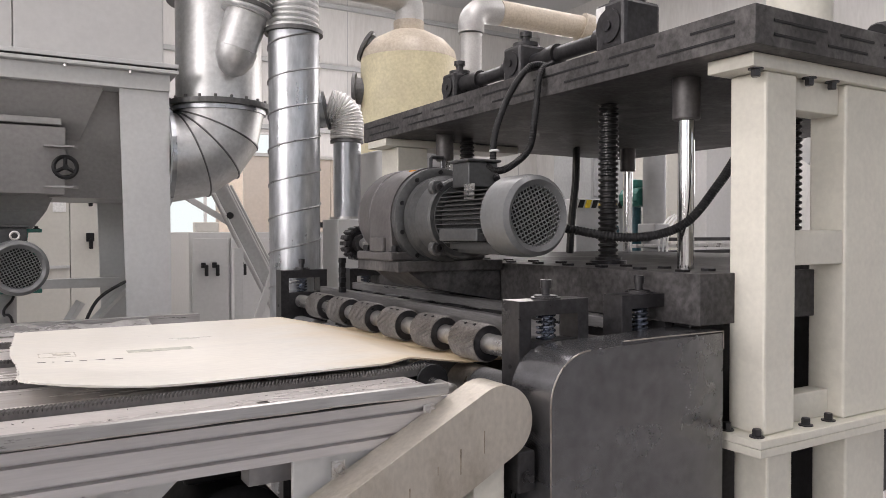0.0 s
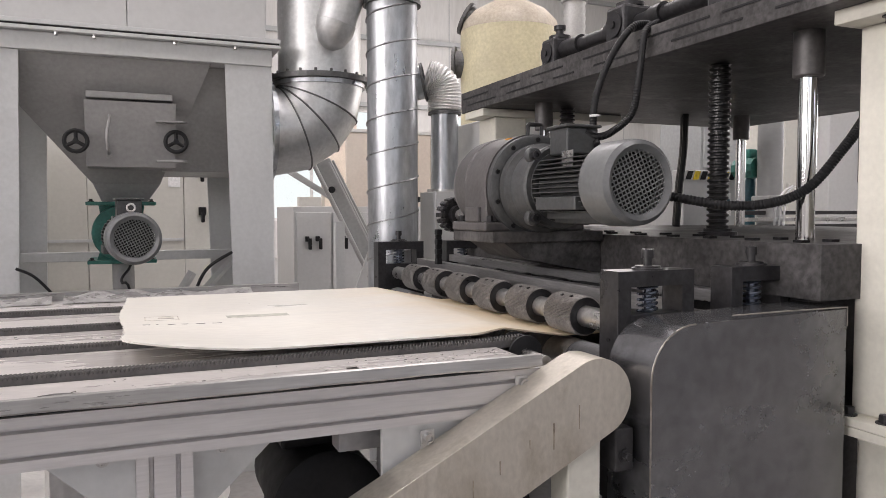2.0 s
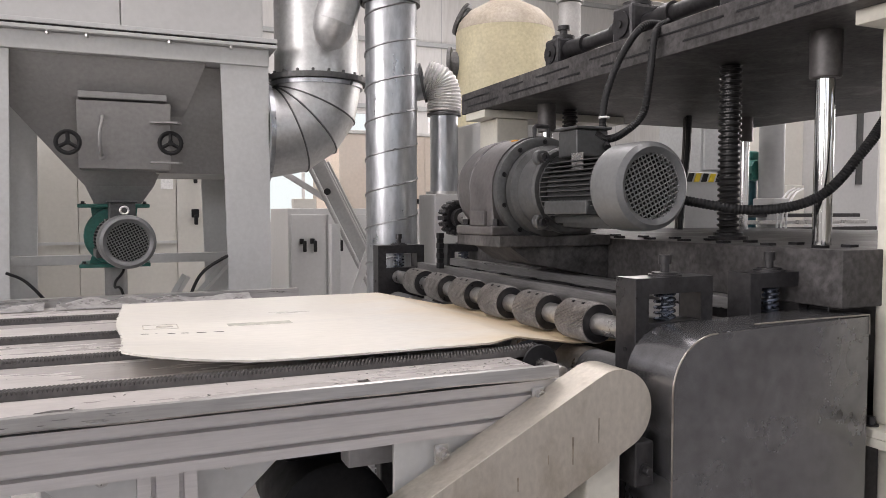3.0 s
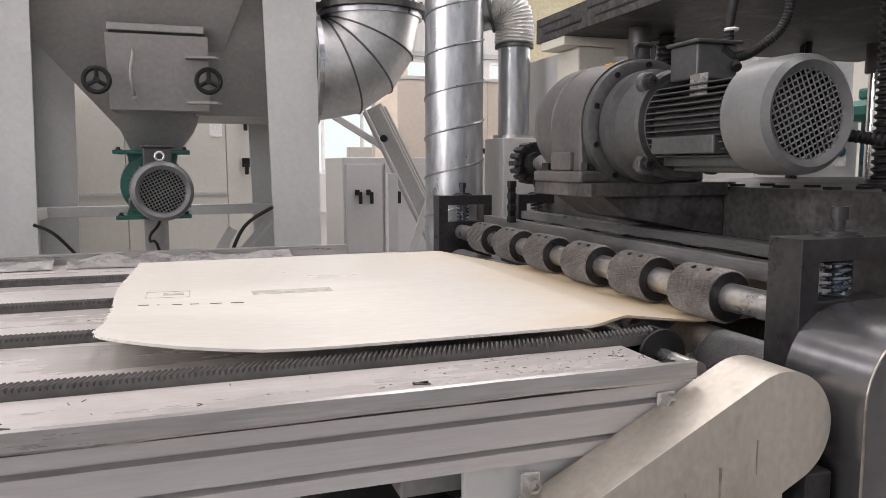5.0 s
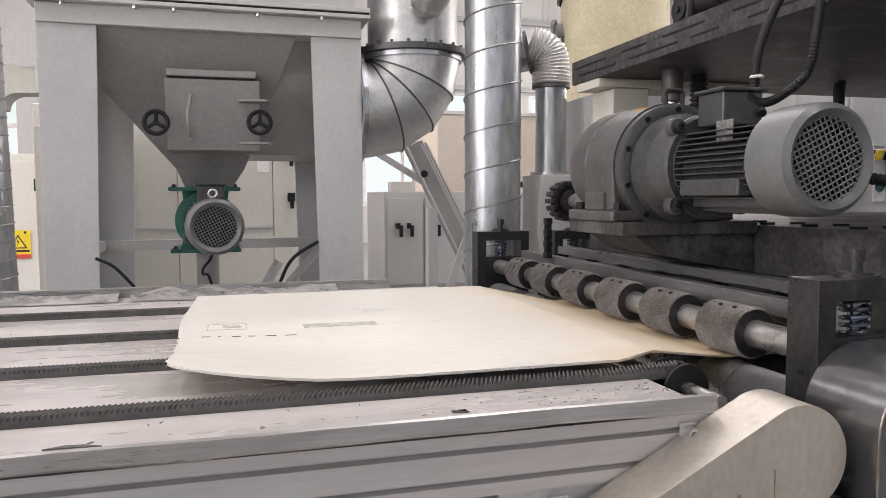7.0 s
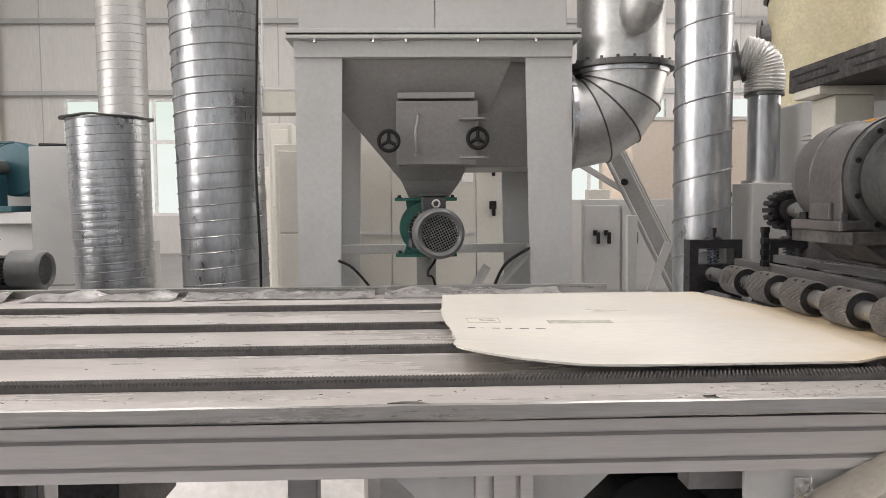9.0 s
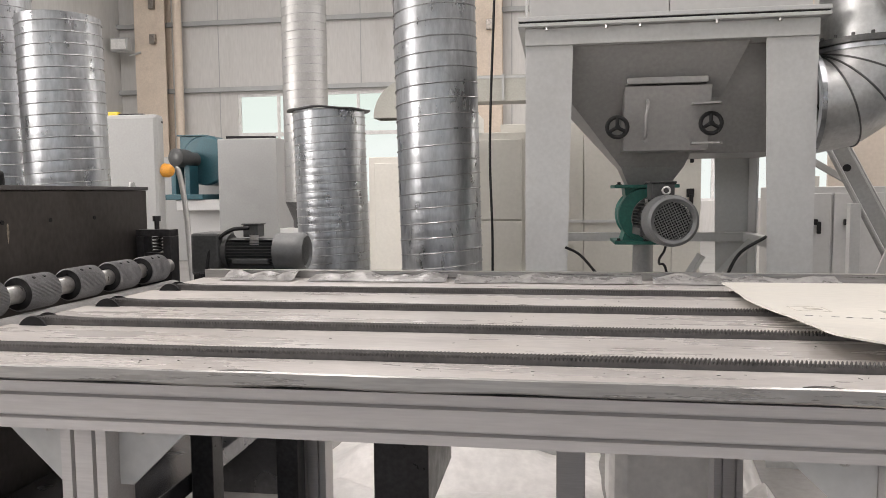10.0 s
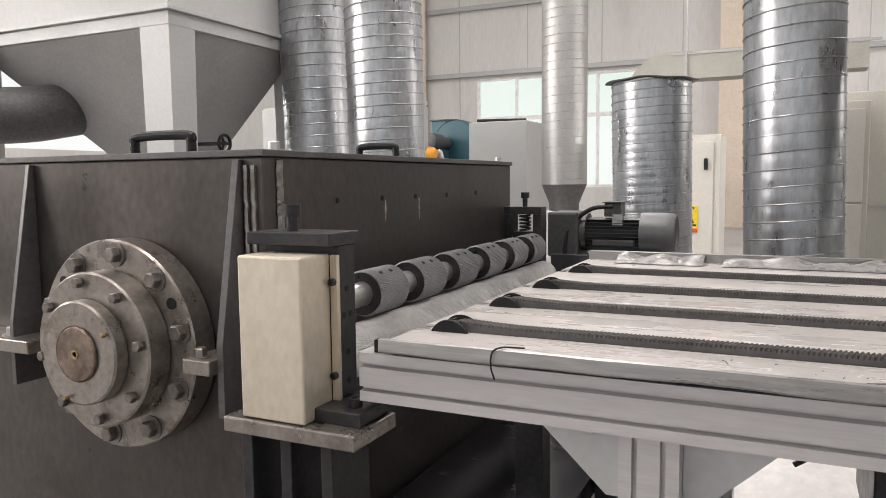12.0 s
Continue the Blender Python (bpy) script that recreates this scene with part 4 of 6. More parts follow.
# ---- press ----
pr = thing("hydraulic_press", (2.3, 2.0, 0), "dark steel plate press on a cream welded frame", "press")
PX0, PX1, PY0, PY1 = 1.58, 3.1, 1.0, 2.955
part("upper_plate", box(B(), PX0, PX1, PY0, PY1, 1.606, 1.690, .002), SLAB, pr, "dark oiled plate with milled slots")
rnd = random.Random(5)
for z in (1.632, 1.662):
    y = PY0 + .05
    while y < PY1 - .1:
        ln = rnd.uniform(.12, .28)
        part("milled_slot", box(B(), PX0 - .0015, PX0 - .0002, y, min(y + ln, PY1 - .02), z - .003, z + .003), BLACK, pr)
        y += ln + rnd.uniform(.02, .12)
    x = PX0 + .06
    while x < PX1 - .2:
        ln = rnd.uniform(.10, .2)
        part("milled_slot", box(B(), x, x + ln, PY0 - .0015, PY0 - .0002, z - .003, z + .003), BLACK, pr)
        x += ln + rnd.uniform(.03, .1)
part("lower_slab", box(B(), PX0 + .002, PX1, 1.14, PY1 - .05, 1.00, 1.118, .002), SLAB, pr)
part("slab_base", box(B(), PX0 + .04, PX1, 1.2, PY1 - .1, .45, .9995, .003), BLACK_STEEL, pr)
for i in range(12):
    for x in (1.63, 1.72):
        part("slot_block", box(B(), x - .012, x + .012, 1.22 + i * .14, 1.245 + i * .14, 1.118, 1.124), BLACK, pr)
for x0, x1, y0, y1 in ((1.70, 1.812, 1.06, 1.156), (2.007, 2.202, 1.06, 1.156)):
    part("column", box(B(), x0, x1, y0, y1, .752, 1.5748, .006), CREAM, pr)
    part("lower_column", box(B(), x0 + .02, x1, y0 + .005, y1, 0, .7128, .006), CREAM, pr)
part("cap_plate", box(B(), 1.635, 2.302, 1.045, 1.168, 1.575, 1.6055, .002), CREAM, pr)
part("top_beam", box(B(), 1.8125, 2.0065, 1.08, 1.15, 1.50, 1.5745, .003), CREAM, pr)
part("middle_beam", box(B(), 1.8125, 2.0065, 1.066, 1.15, 1.135, 1.217, .003), CREAM, pr)
part("bottom_beam", box(B(), 1.8125, 2.0065, 1.10, 1.15, .7525, .82, .003), CREAM, pr)
part("base_flange", box(B(), 1.655, 2.322, 1.035, 1.17, .7335, .752, .002), CREAM, pr)
part("base_flange", box(B(), 1.655, 2.322, 1.035, 1.17, .713, .733, .002), CREAM, pr)
for x, y in ((1.682, 1.065), (1.87, 1.07), (1.96, 1.07), (1.675, 1.14)):
    part("frame_bolt", bolt(B(), (x, y, .752), (0, 0, 1), .011, .016), BLACK_STEEL, pr)
for x in (1.665, 1.86, 1.95):
    part("cap_bolt", bolt(B(), (x, 1.062, 1.575), (0, 0, -1), .011, .016), BLACK_STEEL, pr)
for y0, y1 in ((2.76, 2.915),):
    part("column", box(B(), 1.645, 1.79, y0, y1, 0, 1.5748, .006), CREAM, pr)
    part("cap_plate", box(B(), 1.585, 2.26, y0 - .01, y1 + .01, 1.575, 1.6055, .002), CREAM, pr)


def guide_rod(x, y):
    part("guide_rod", cyl(B(), (x, y, 1.118), (x, y, 1.52), .021, 24), CHROME, pr, smooth=True)
    part("rod_bush", lathe(B(), (x, y, 1.50), (x, y, 1.606), [(0, .032), (.004, .035), (.106, .035)], 24), GEAR, pr, smooth=True)


def lead_screw(x, y):
    bm = B()
    prof, s = [], 0.0
    while s < .47:
        prof += [(s, .0245), (s + .004, .031), (s + .009, .031), (s + .0125, .0245)]
        s += .0165
    lathe(bm, (x, y, 1.136), (x, y, 1.606), [(a, r) for a, r in prof if a < .47], 20)
    part("lead_screw", bm, SCREW, pr, smooth=True)
    part("screw_nut", lathe(B(), (x, y, 1.118), (x, y, 1.14), [(0, .055), (.010, .055), (.012, .04), (.02, .04)], 24), BLACK_STEEL, pr)


guide_rod(1.74, 1.32)
guide_rod(1.75, 2.55)
guide_rod(2.75, 1.32)
guide_rod(2.75, 2.55)
lead_screw(1.82, 1.69)
lead_screw(2.02, 1.22)
lead_screw(1.90, 2.62)


def worm_box(x, y, s=1.0):
    p = part("worm_gearbox", box(box(B(), x - .06 * s, x + .06 * s, y - .05 * s, y + .05 * s, 1.712, 1.712 + .12 * s, .012), x - .075 * s, x + .075 * s, y - .065 * s, y + .065 * s, 1.69, 1.711, .003), BLACK_STEEL, pr)
    part("cover", lathe(B(), (x - .06 * s, y, 1.712 + .06 * s), (x - 1, y, 1.712 + .06 * s), [(0, .04 * s), (.006, .04 * s), (.006, .012 * s), (.012, .012 * s)], 20), BLACK_STEEL, p, smooth=True)
    part("cap", lathe(B(), (x, y, 1.712 + .12 * s), (x, y, 3), [(0, .045 * s), (.012, .045 * s), (.012, .014), (.035, .014), (.035, .022), (.05, .022)], 20), BLACK_STEEL, p, smooth=True)


worm_box(1.74, 2.42, .9)
worm_box(1.74, 2.0, 1.0)
worm_box(1.74, 1.53, 1.15)
part("name_plate", box(B(), 1.6695, 1.6705, 1.545, 1.58, 1.80, 1.84), PAPER, pr)
b = B()
lathe(b, (1.74, 1.55, 1.775), (1.74, 2.4, 1.775), [(0, .028), (.05, .028), (.05, .036), (.09, .036), (.09, .024), (.28, .024), (.28, .034), (.32, .034), (.36, .026), (.45, .026), (.45, .034), (.55, .036), (.55, .024), (.72, .024), (.72, .034), (.85, .034)], 20)
part("drive_shaft", b, BLACK_STEEL, pr, smooth=True)
part("top_cylinder", lathe(B(), (2.25, 1.35, 1.69), (2.25, 1.35, 2.2), [(0, .12), (.03, .12), (.03, .09), (.5, .09)], 28), CREAM, pr, smooth=True)
hose = B()
pth = smooth_path([(2.10, 1.04, 1.70), (2.3, 1.06, 1.74), (2.6, 1.08, 1.72)], 30)
tube(hose, pth, [.032 if i % 2 else .028 for i in range(len(pth))], 12)
solo("corrugated_hose", hose, BLACK, "black corrugated hose lying on the press plate", "hose", smooth=True)


# ---- hoppers ----
def tapered_post(x, y, z1, wt, wb, sx, sy, dep=.16):
    """A folded plate post: front face wide at the top, narrower at the foot."""
    bm = B()
    ring = []
    for z, w in ((0, wb), (z1, wt)):
        ring.append([bm.verts.new(p) for p in ((x, y, z), (x + sx * w, y, z), (x + sx * w, y + sy * .012, z), (x + sx * .012, y + sy * .012, z), (x + sx * .012, y + sy * w * .9, z), (x, y + sy * w * .9, z))])
    a, b = ring
    for i in range(6):
        bm.faces.new((a[i], b[i], b[(i + 1) % 6], a[(i + 1) % 6]))
    bm.faces.new(a)
    bm.faces.new(b[::-1])
    return bm


def frustum(bm, top, bot):
    (x0, x1, y0, y1, z1), (a0, a1, b0, b1, z0) = top, bot
    t = [bm.verts.new(p) for p in ((x0, y0, z1), (x1, y0, z1), (x1, y1, z1), (x0, y1, z1))]
    b = [bm.verts.new(p) for p in ((a0, b0, z0), (a1, b0, z0), (a1, b1, z0), (a0, b1, z0))]
    for i in range(4):
        bm.faces.new((t[i], b[i], b[(i + 1) % 4], t[(i + 1) % 4]))
    bm.faces.new(t)
    bm.faces.new(b[::-1])
    return bm


def handwheel(parent, c, r=.05):
    bm = B()
    c = Vector(c)
    tube(bm, [c + Vector((r * math.cos(a), 0, r * math.sin(a))) for a in [2 * math.pi * i / 24 for i in range(24)]], r * .2, 8, True)
    for k in range(3):
        a = math.pi / 2 + 2 * math.pi * k / 3
        tube(bm, [c + Vector((0, .004, 0)), c + Vector((r * math.cos(a), 0, r * math.sin(a)))], r * .2, 6)
    lathe(bm, c + Vector((0, -.014, 0)), c + Vector((0, .06, 0)), [(0, r * .26), (.03, r * .26), (.03, r * .14), (.074, r * .14)], 14)
    return part("handwheel", bm, BLACK, parent, "black plastic handwheel", smooth=True)


hp = thing("hopper", (.26, 3.95, 0), "grey painted dust hopper on a light grey frame", "hopper")
HX0, HX1, HY0, HY1 = -.345, .862, 3.445, 4.50
for x, sx in ((HX0, 1), (HX1, -1)):
    for y, sy in ((HY0, 1), (HY1, -1)):
        part("post", tapered_post(x, y, 1.838, .205, .165, sx, sy), POST, hp)
part("top_flange", box(B(), -.376, .893, 3.393, 4.55, 1.935, 1.954, .002), POST, hp)
part("flange_gasket", box(B(), -.37, .888, 3.398, 4.54, 1.927, 1.9346), BLACK, hp)
part("lower_flange", box(B(), -.376, .893, 3.393, 4.55, 1.912, 1.9266, .002), POST, hp)
part("top_beam", box(B(), HX0, HX1, 3.43, 4.51, 1.8385, 1.9115, .003), POST, hp)
for x in (-.25, 0.0, .14, .45, .7):
    part("flange_bolt", bolt(B(), (x, 3.41, 1.912), (0, 0, -1), .008, .012), STEEL, hp)
part("hopper_cone", frustum(B(), (-.33, .60, 3.47, 4.46, 1.838), (.10, .392, 3.83, 4.07, 1.318)), HOPPER, hp)
part("hopper_side", frustum(B(), (.10, .85, 3.55, 4.46, 1.8375), (.40, .85, 3.70, 4.30, 1.375)), HOPPER, hp)
part("outlet_neck", frustum(B(), (.10, .392, 3.83, 4.07, 1.3175), (.135, .335, 3.86, 4.04, 1.236)), HOPPER, hp)
dr = part("inspection_door", prism(B(), [(3.60, 1.66), (3.50, 1.66), (3.585, 1.385), (3.80, 1.385)], .088, .454, "x", .003), HOPPER, hp)
part("door_rail", box(B(), .095, .44, 3.51, 3.585, 1.672, 1.70, .004), HOPPER, hp)
hb = B()
tube(hb, smooth_path([(.185, 3.52, 1.60), (.185, 3.49, 1.58), (.175, 3.48, 1.52), (.178, 3.50, 1.46), (.18, 3.55, 1.44)], 6), .007, 8)
bolt(hb, (.185, 3.53, 1.61), (0, -1, 0), .01, .008)
bolt(hb, (.18, 3.565, 1.43), (0, -1, 0), .01, .008)
part("pull_handle", hb, HOPPER, dr, smooth=True)
handwheel(dr, (.055, 3.50, 1.485), .044)
handwheel(dr, (.451, 3.50, 1.494), .044)
for z in (1.575, 1.405):
    part("hinge_plate", prism(B(), [(.37, 3.47), (.48, 3.46), (.50, 3.50), (.42, 3.53), (.37, 3.52)], z, z + .008, "z"), HOPPER, dr)
part("cross_bar", box(B(), HX0 + .02, HX1 - .02, 4.36, 4.41, .925, .975, .003), POST, hp)
part("cross_bar", box(B(), HX0 + .02, HX0 + .07, 3.60, 4.355, .925, .975, .003), POST, hp)
part("cross_bar", box(B(), HX1 - .07, HX1 - .02, 3.60, 4.355, .925, .975, .003), POST, hp)
bm = B()
tube(bm, [(.75, 4.0, .95), (.45, 4.0, .62), (.30, 4.0, .45)], .02, 4)
part("brace", bm, POST, hp)
bm = B()
tube(bm, [(.28, 4.25, .40), (.56, 4.25, .86)], .024, 4)
part("brace", bm, WHITE_BOX, hp)

hbx = thing("collector_box", (.26, 3.95, 1.954), "off-white panelled dust collector box above the hopper", "machine")
for xa, xb in ((-.325, .262), (.266, .84)):
    part("front_panel", box(B(), xa, xb, 3.46, 3.475, 1.955, 3.9, .002), WHITE_BOX, hbx)
part("body", box(B(), -.33, .845, 3.476, 4.49, 1.954, 3.9), WHITE_BOX, hbx)

rv = thing("rotary_valve", (.22, 3.75, .95), "green rotary airlock valve with a grey motor below the hopper", "valve")
bm = B()
part("top_flange", box(B(), .068, .372, 3.80, 4.10, 1.219, 1.235, .003), TEAL, rv)
part("bottom_flange", box(B(), .07, .37, 3.80, 4.10, .945, .962, .003), TEAL, rv)
part("valve_body", lathe(B(), (.22, 3.83, 1.088), (.22, 4.07, 1.088), [(0, .07), (0, .128), (.014, .132), (.02, .122), (.22, .122), (.226, .132), (.24, .128)], 36), TEAL, rv, smooth=True)
part("body_neck", frustum(B(), (.12, .32, 3.86, 4.04, 1.2185), (.13, .31, 3.86, 4.04, 1.15)), TEAL, rv)
part("body_foot", frustum(B(), (.13, .31, 3.86, 4.04, 1.03), (.11, .33, 3.84, 4.06, .9625)), TEAL, rv)
for x in (.09, .22, .35):
    part("bolt", bolt(B(), (x, 3.82, 1.235), (0, 0, 1), .009, .01), BLACK_STEEL, rv)
    part("bolt", bolt(B(), (x, 3.82, .962), (0, 0, 1), .009, .01), BLACK_STEEL, rv)
finned_motor(rv, (.275, 3.32, 1.077), (-.10, 1, 0), .110, .36, MOTOR_DARK, MOTOR, 11)
part("motor_neck", lathe(B(), (.239, 3.68, 1.08), (.236, 3.83, 1.085), [(0, .10), (.02, .10), (.03, .07), (.15, .07)], 28), TEAL, rv, smooth=True)
part("lifting_eye", tube(B(), [(.262 + .016 * math.cos(a), 3.46, 1.205 + .016 * math.sin(a)) for a in [math.pi * i / 6 for i in range(12)]], .005, 6, True), STEEL, rv, smooth=True)
bm = B()
tube(bm, smooth_path([(.27, 3.48, 1.0), (.25, 3.4, .95), (.22, 3.35, .9), (.26, 3.35, .8), (.3, 3.4, .01)], 6), .0055, 8)
solo("motor_cable", bm, BLACK, "black power cable hanging from the valve motor", "cable", smooth=True)
bm = B()
tube(bm, smooth_path([(.44, 3.43, .01), (.47, 3.43, .70), (.50, 3.43, .80), (.56, 3.43, .93), (.66, 3.43, 1.0), (.72, 3.6, 1.0)], 8), .007, 8)
solo("power_cable", bm, BLACK, "black power cable looping beside the hopper post", "cable", smooth=True)
bm = B()
tube(bm, smooth_path([(-.17, 3.43, .96), (-.10, 3.43, .92), (.0, 3.43, .80), (.08, 3.43, .70), (.12, 3.43, .01)], 8), .006, 8)
solo("power_cable", bm, BLACK, "black power cable hanging beside the hopper post", "cable", smooth=True)
bm = B()
cyl(bm, (.22, 3.95, 0), (.22, 3.95, .944), .05, 24)
solo("outlet_pipe", bm, HOPPER, "grey outlet pipe under the rotary valve", "pipe", smooth=True)

# second hopper behind the crusher
h2 = thing("hopper", (-4.5, 3.95, 0), "grey painted dust hopper with a pale corner post", "hopper")
GX, GY = -3.90, 3.28
for x, sx in ((GX, -1), (-5.6, 1)):
    for y, sy in ((GY, 1), (4.45, -1)):
        part("post", tapered_post(x, y, 2.03, .215, .17, sx, sy), POST, h2)
part("top_flange", box(B(), -5.63, GX + .03, GY - .03, 4.48, 2.105, 2.13, .002), POST, h2)
part("top_beam", box(B(), -5.6, GX, GY, 4.45, 2.0305, 2.1045, .003), POST, h2)
part("hopper_cone", frustum(B(), (-5.58, GX - .02, GY + .02, 4.43, 2.03), (-4.64, -4.40, 3.78, 3.98, 1.16)), HOPPER, h2)
part("collector_panel", box(B(), -5.59, GX - .01, GY + .01, 4.44, 2.1305, 3.8, .003), WHITE_BOX, h2)
wb2 = B()
tube(wb2, [(-3.96, 3.75 + .05 * math.cos(a), 1.41 + .05 * math.sin(a)) for a in [2 * math.pi * i / 24 for i in range(24)]], .010, 8, True)
for k in range(3):
    a = 2 * math.pi * k / 3
    tube(wb2, [(-3.965, 3.75, 1.41), (-3.96, 3.75 + .05 * math.cos(a), 1.41 + .05 * math.sin(a))], .009, 6)
cyl(wb2, (-3.95, 3.75, 1.41), (-4.22, 3.75, 1.41), .012, 10)
part("handwheel", wb2, BLACK, h2, "black plastic handwheel", smooth=True)
bm = B()
pth = smooth_path([(-6.2, 3.0, 2.12), (-5.85, 2.98, 1.93), (-5.52, 2.98, 1.72), (-5.28, 3.05, 1.60), (-5.12, 3.28, 1.60), (-5.05, 3.60, 1.66)], 6)
tube(bm, pth, .17, 24)
d = thing("black_duct", (-5, 3, 1.6), "dark flexible suction duct entering the hopper", "duct")
part("duct_wall", bm, DARK_BAND, d, smooth=True)
part("hanger", cyl(B(), (-5.85, 2.98, 1.95), (-5.85, 2.98, 8.0), .012, 8), BEAM, d)
part("clamp", flange_ring(B(), (-5.53, 2.98, 1.725), (-5.49, 2.99, 1.70), .165, .185, .03), STEEL, d)


# ---- ducts beside the hopper ----
def gored_elbow(bm, cx, y, cz, rb, r, a0, a1, k, seg=36):
    """Mitred bend in the xz plane about (cx, cz)."""
    def ring(i):
        a = a0 + (a1 - a0) * i / k
        c = Vector((cx + rb * math.cos(a), y, cz + rb * math.sin(a)))
        n1 = Vector((math.cos(a), 0, math.sin(a)))
        return [bm.verts.new(c + n1 * (r * math.cos(t)) + Vector((0, 1, 0)) * (r * math.sin(t))) for t in [2 * math.pi * j / seg for j in range(seg)]]
    for i in range(k):
        a, b = ring(i), ring(i + 1)
        for j in range(seg):
            bm.faces.new((a[j], b[j], b[(j + 1) % seg], a[(j + 1) % seg]))
    return bm


ed = thing("elbow_duct", (1.12, 3.6, 1.5), "galvanised mitred elbow duct bolted to the hopper side", "duct")
ECX, ECZ, ERB, ER = .905, 1.785, .218, .207
for i in range(4):
    part("gore", gored_elbow(B(), ECX, 3.62, ECZ, ERB, ER, -math.pi / 8 * i, -math.pi / 8 * (i + 1), 1), GALV_PALE, ed, smooth=True)
part("stub", pipe(B(), (.862, 3.62, ECZ - ERB), (.905, 3.62, ECZ - ERB), ER, .004, 36), GALV_PALE, ed, smooth=True)
for i in range(1, 4):
    a = -math.pi / 2 * i / 4
    c = Vector((ECX + ERB * math.cos(a), 3.62, ECZ + ERB * math.sin(a)))
    n1 = Vector((math.cos(a), 0, math.sin(a)))
    part("elbow_seam", tube(B(), [c + n1 * ((ER + .001) * math.cos(t)) + Vector((0, (ER + .001) * math.sin(t), 0)) for t in [2 * math.pi * j / 36 for j in range(36)]], .0045, 5, True), DARK_BAND, ed, smooth=True)
part("collar", flange_ring(B(), (1.123, 3.62, 1.785), (1.123, 3.62, 2), ER - .002, ER + .012, .02), GALV, ed, smooth=True)
part("bolted_flange", flange_ring(B(), (1.123, 3.62, 1.806), (1.123, 3.62, 2), ER - .01, ER + .037, .024), DARK_BAND, ed)
for i in range(20):
    a = 2 * math.pi * i / 20
    part("flange_bolt", bolt(B(), (1.123 + (ER + .02) * math.cos(a), 3.62 + (ER + .02) * math.sin(a), 1.830), (0, 0, 1), .007, .012, False), DARK_BAND, ed)
part("upper_duct", pipe(B(), (1.123, 3.62, 1.8305), (1.123, 3.62, 2.35), ER - .008, .004, 48), GALV_PALE, ed, smooth=True)
part("upper_flange", flange_ring(B(), (1.123, 3.62, 2.31), (1.123, 3.62, 3), ER - .006, ER + .03, .02), DARK_BAND, ed)
part("upper_duct", pipe(B(), (1.123, 3.62, 2.351), (1.123, 3.62, 3.6), ER - .008, .004, 48), GALV_PALE, ed, smooth=True)
part("side_flange", flange_ring(B(), (.863, 3.62, ECZ - ERB), (1, 3.62, ECZ - ERB), ER - .01, ER + .03, .02), GALV, ed)

sd = spiral_duct("spiral_duct", (1.372, 3.26, 0.0), (1.372, 3.26, 2.13), .115, .155, "slim galvanised spiral duct with a flexible bend on top", GALV, "", .0003, .0045)
part("top_flange", flange_ring(B(), (1.372, 3.26, 2.115), (1.372, 3.26, 3), .11, .132, .018), DARK_BAND, sd)
bm = B()
pth = smooth_path([(1.372, 3.26, 2.13), (1.375, 3.26, 2.24), (1.36, 3.27, 2.36), (1.28, 3.28, 2.40), (1.20, 3.30, 2.30), (1.17, 3.31, 2.19)], 14)
tube(bm, pth, [.112 if i % 3 else .100 for i in range(len(pth))], 28)
part("flexible_bend", bm, GALV_PALE, sd, smooth=True)
bm = B()
pipe(bm, (1.19, 3.30, 2.26), (1.135, 3.34, 2.04), .092, .003, 32)
lathe(bm, (1.135, 3.34, 2.04), (1.11, 3.36, 1.94), [(0, .092), (.05, .085), (.10, .058), (.125, .02)], 32)
part("branch_end", bm, GALV_PALE, sd, "pale dented galvanised branch", smooth=True)
part("branch_flange", flange_ring(B(), (1.187, 3.30, 2.245), (1.135, 3.34, 2.04), .09, .112, .02), DARK_BAND, sd)

sp = thing("small_duct", (1.648, 3.30, 0), "narrow galvanised duct with a white ribbed flexible elbow", "duct")
part("duct_wall", pipe(B(), (1.648, 3.30, 1.285), (1.648, 3.30, 1.66), .065, .004, 32), GALV, sp, smooth=True)
part("flange", flange_ring(B(), (1.648, 3.30, 1.280), (1.648, 3.30, 2), .06, .085, .012), STEEL, sp)
part("flange", flange_ring(B(), (1.648, 3.30, 1.645), (1.648, 3.30, 2), .06, .08, .012), DARK_BAND, sp)
bm = B()
pth = smooth_path([(1.648, 3.30, 1.662), (1.648, 3.30, 1.74), (1.625, 3.31, 1.80), (1.56, 3.33, 1.825)], 12)
tube(bm, pth, [.083 if i % 2 else .077 for i in range(len(pth))], 28)
part("flexible_elbow", bm, ROLLER, sp, "white ribbed flexible elbow", smooth=True)
part("cross_duct", pipe(B(), (1.558, 3.33, 1.80), (1.42, 3.40, 1.77), .078, .004, 32), GALV, sp, smooth=True)
part("cross_flange", flange_ring(B(), (1.56, 3.33, 1.80), (1.42, 3.40, 1.77), .076, .092, .012), DARK_BAND, sp)
part("pedestal", box(B(), 1.56, 1.74, 3.20, 3.40, 0, 1.279, .004), WHITE_BOX, sp)
b = B()
for k in range(9):
    box(b, 1.745, 1.80, 3.08 + 0 * k, 3.18, 1.33 + .017 * k, 1.337 + .017 * k)
vent = thing("louvred_unit", (1.85, 3.3, 0), "white machine housing with a louvred vent", "machine")
part("housing", box(B(), 1.80, 2.25, 3.10, 3.55, 0, 1.62, .006), WHITE_BOX, vent)
part("louvre", b, POST, vent)

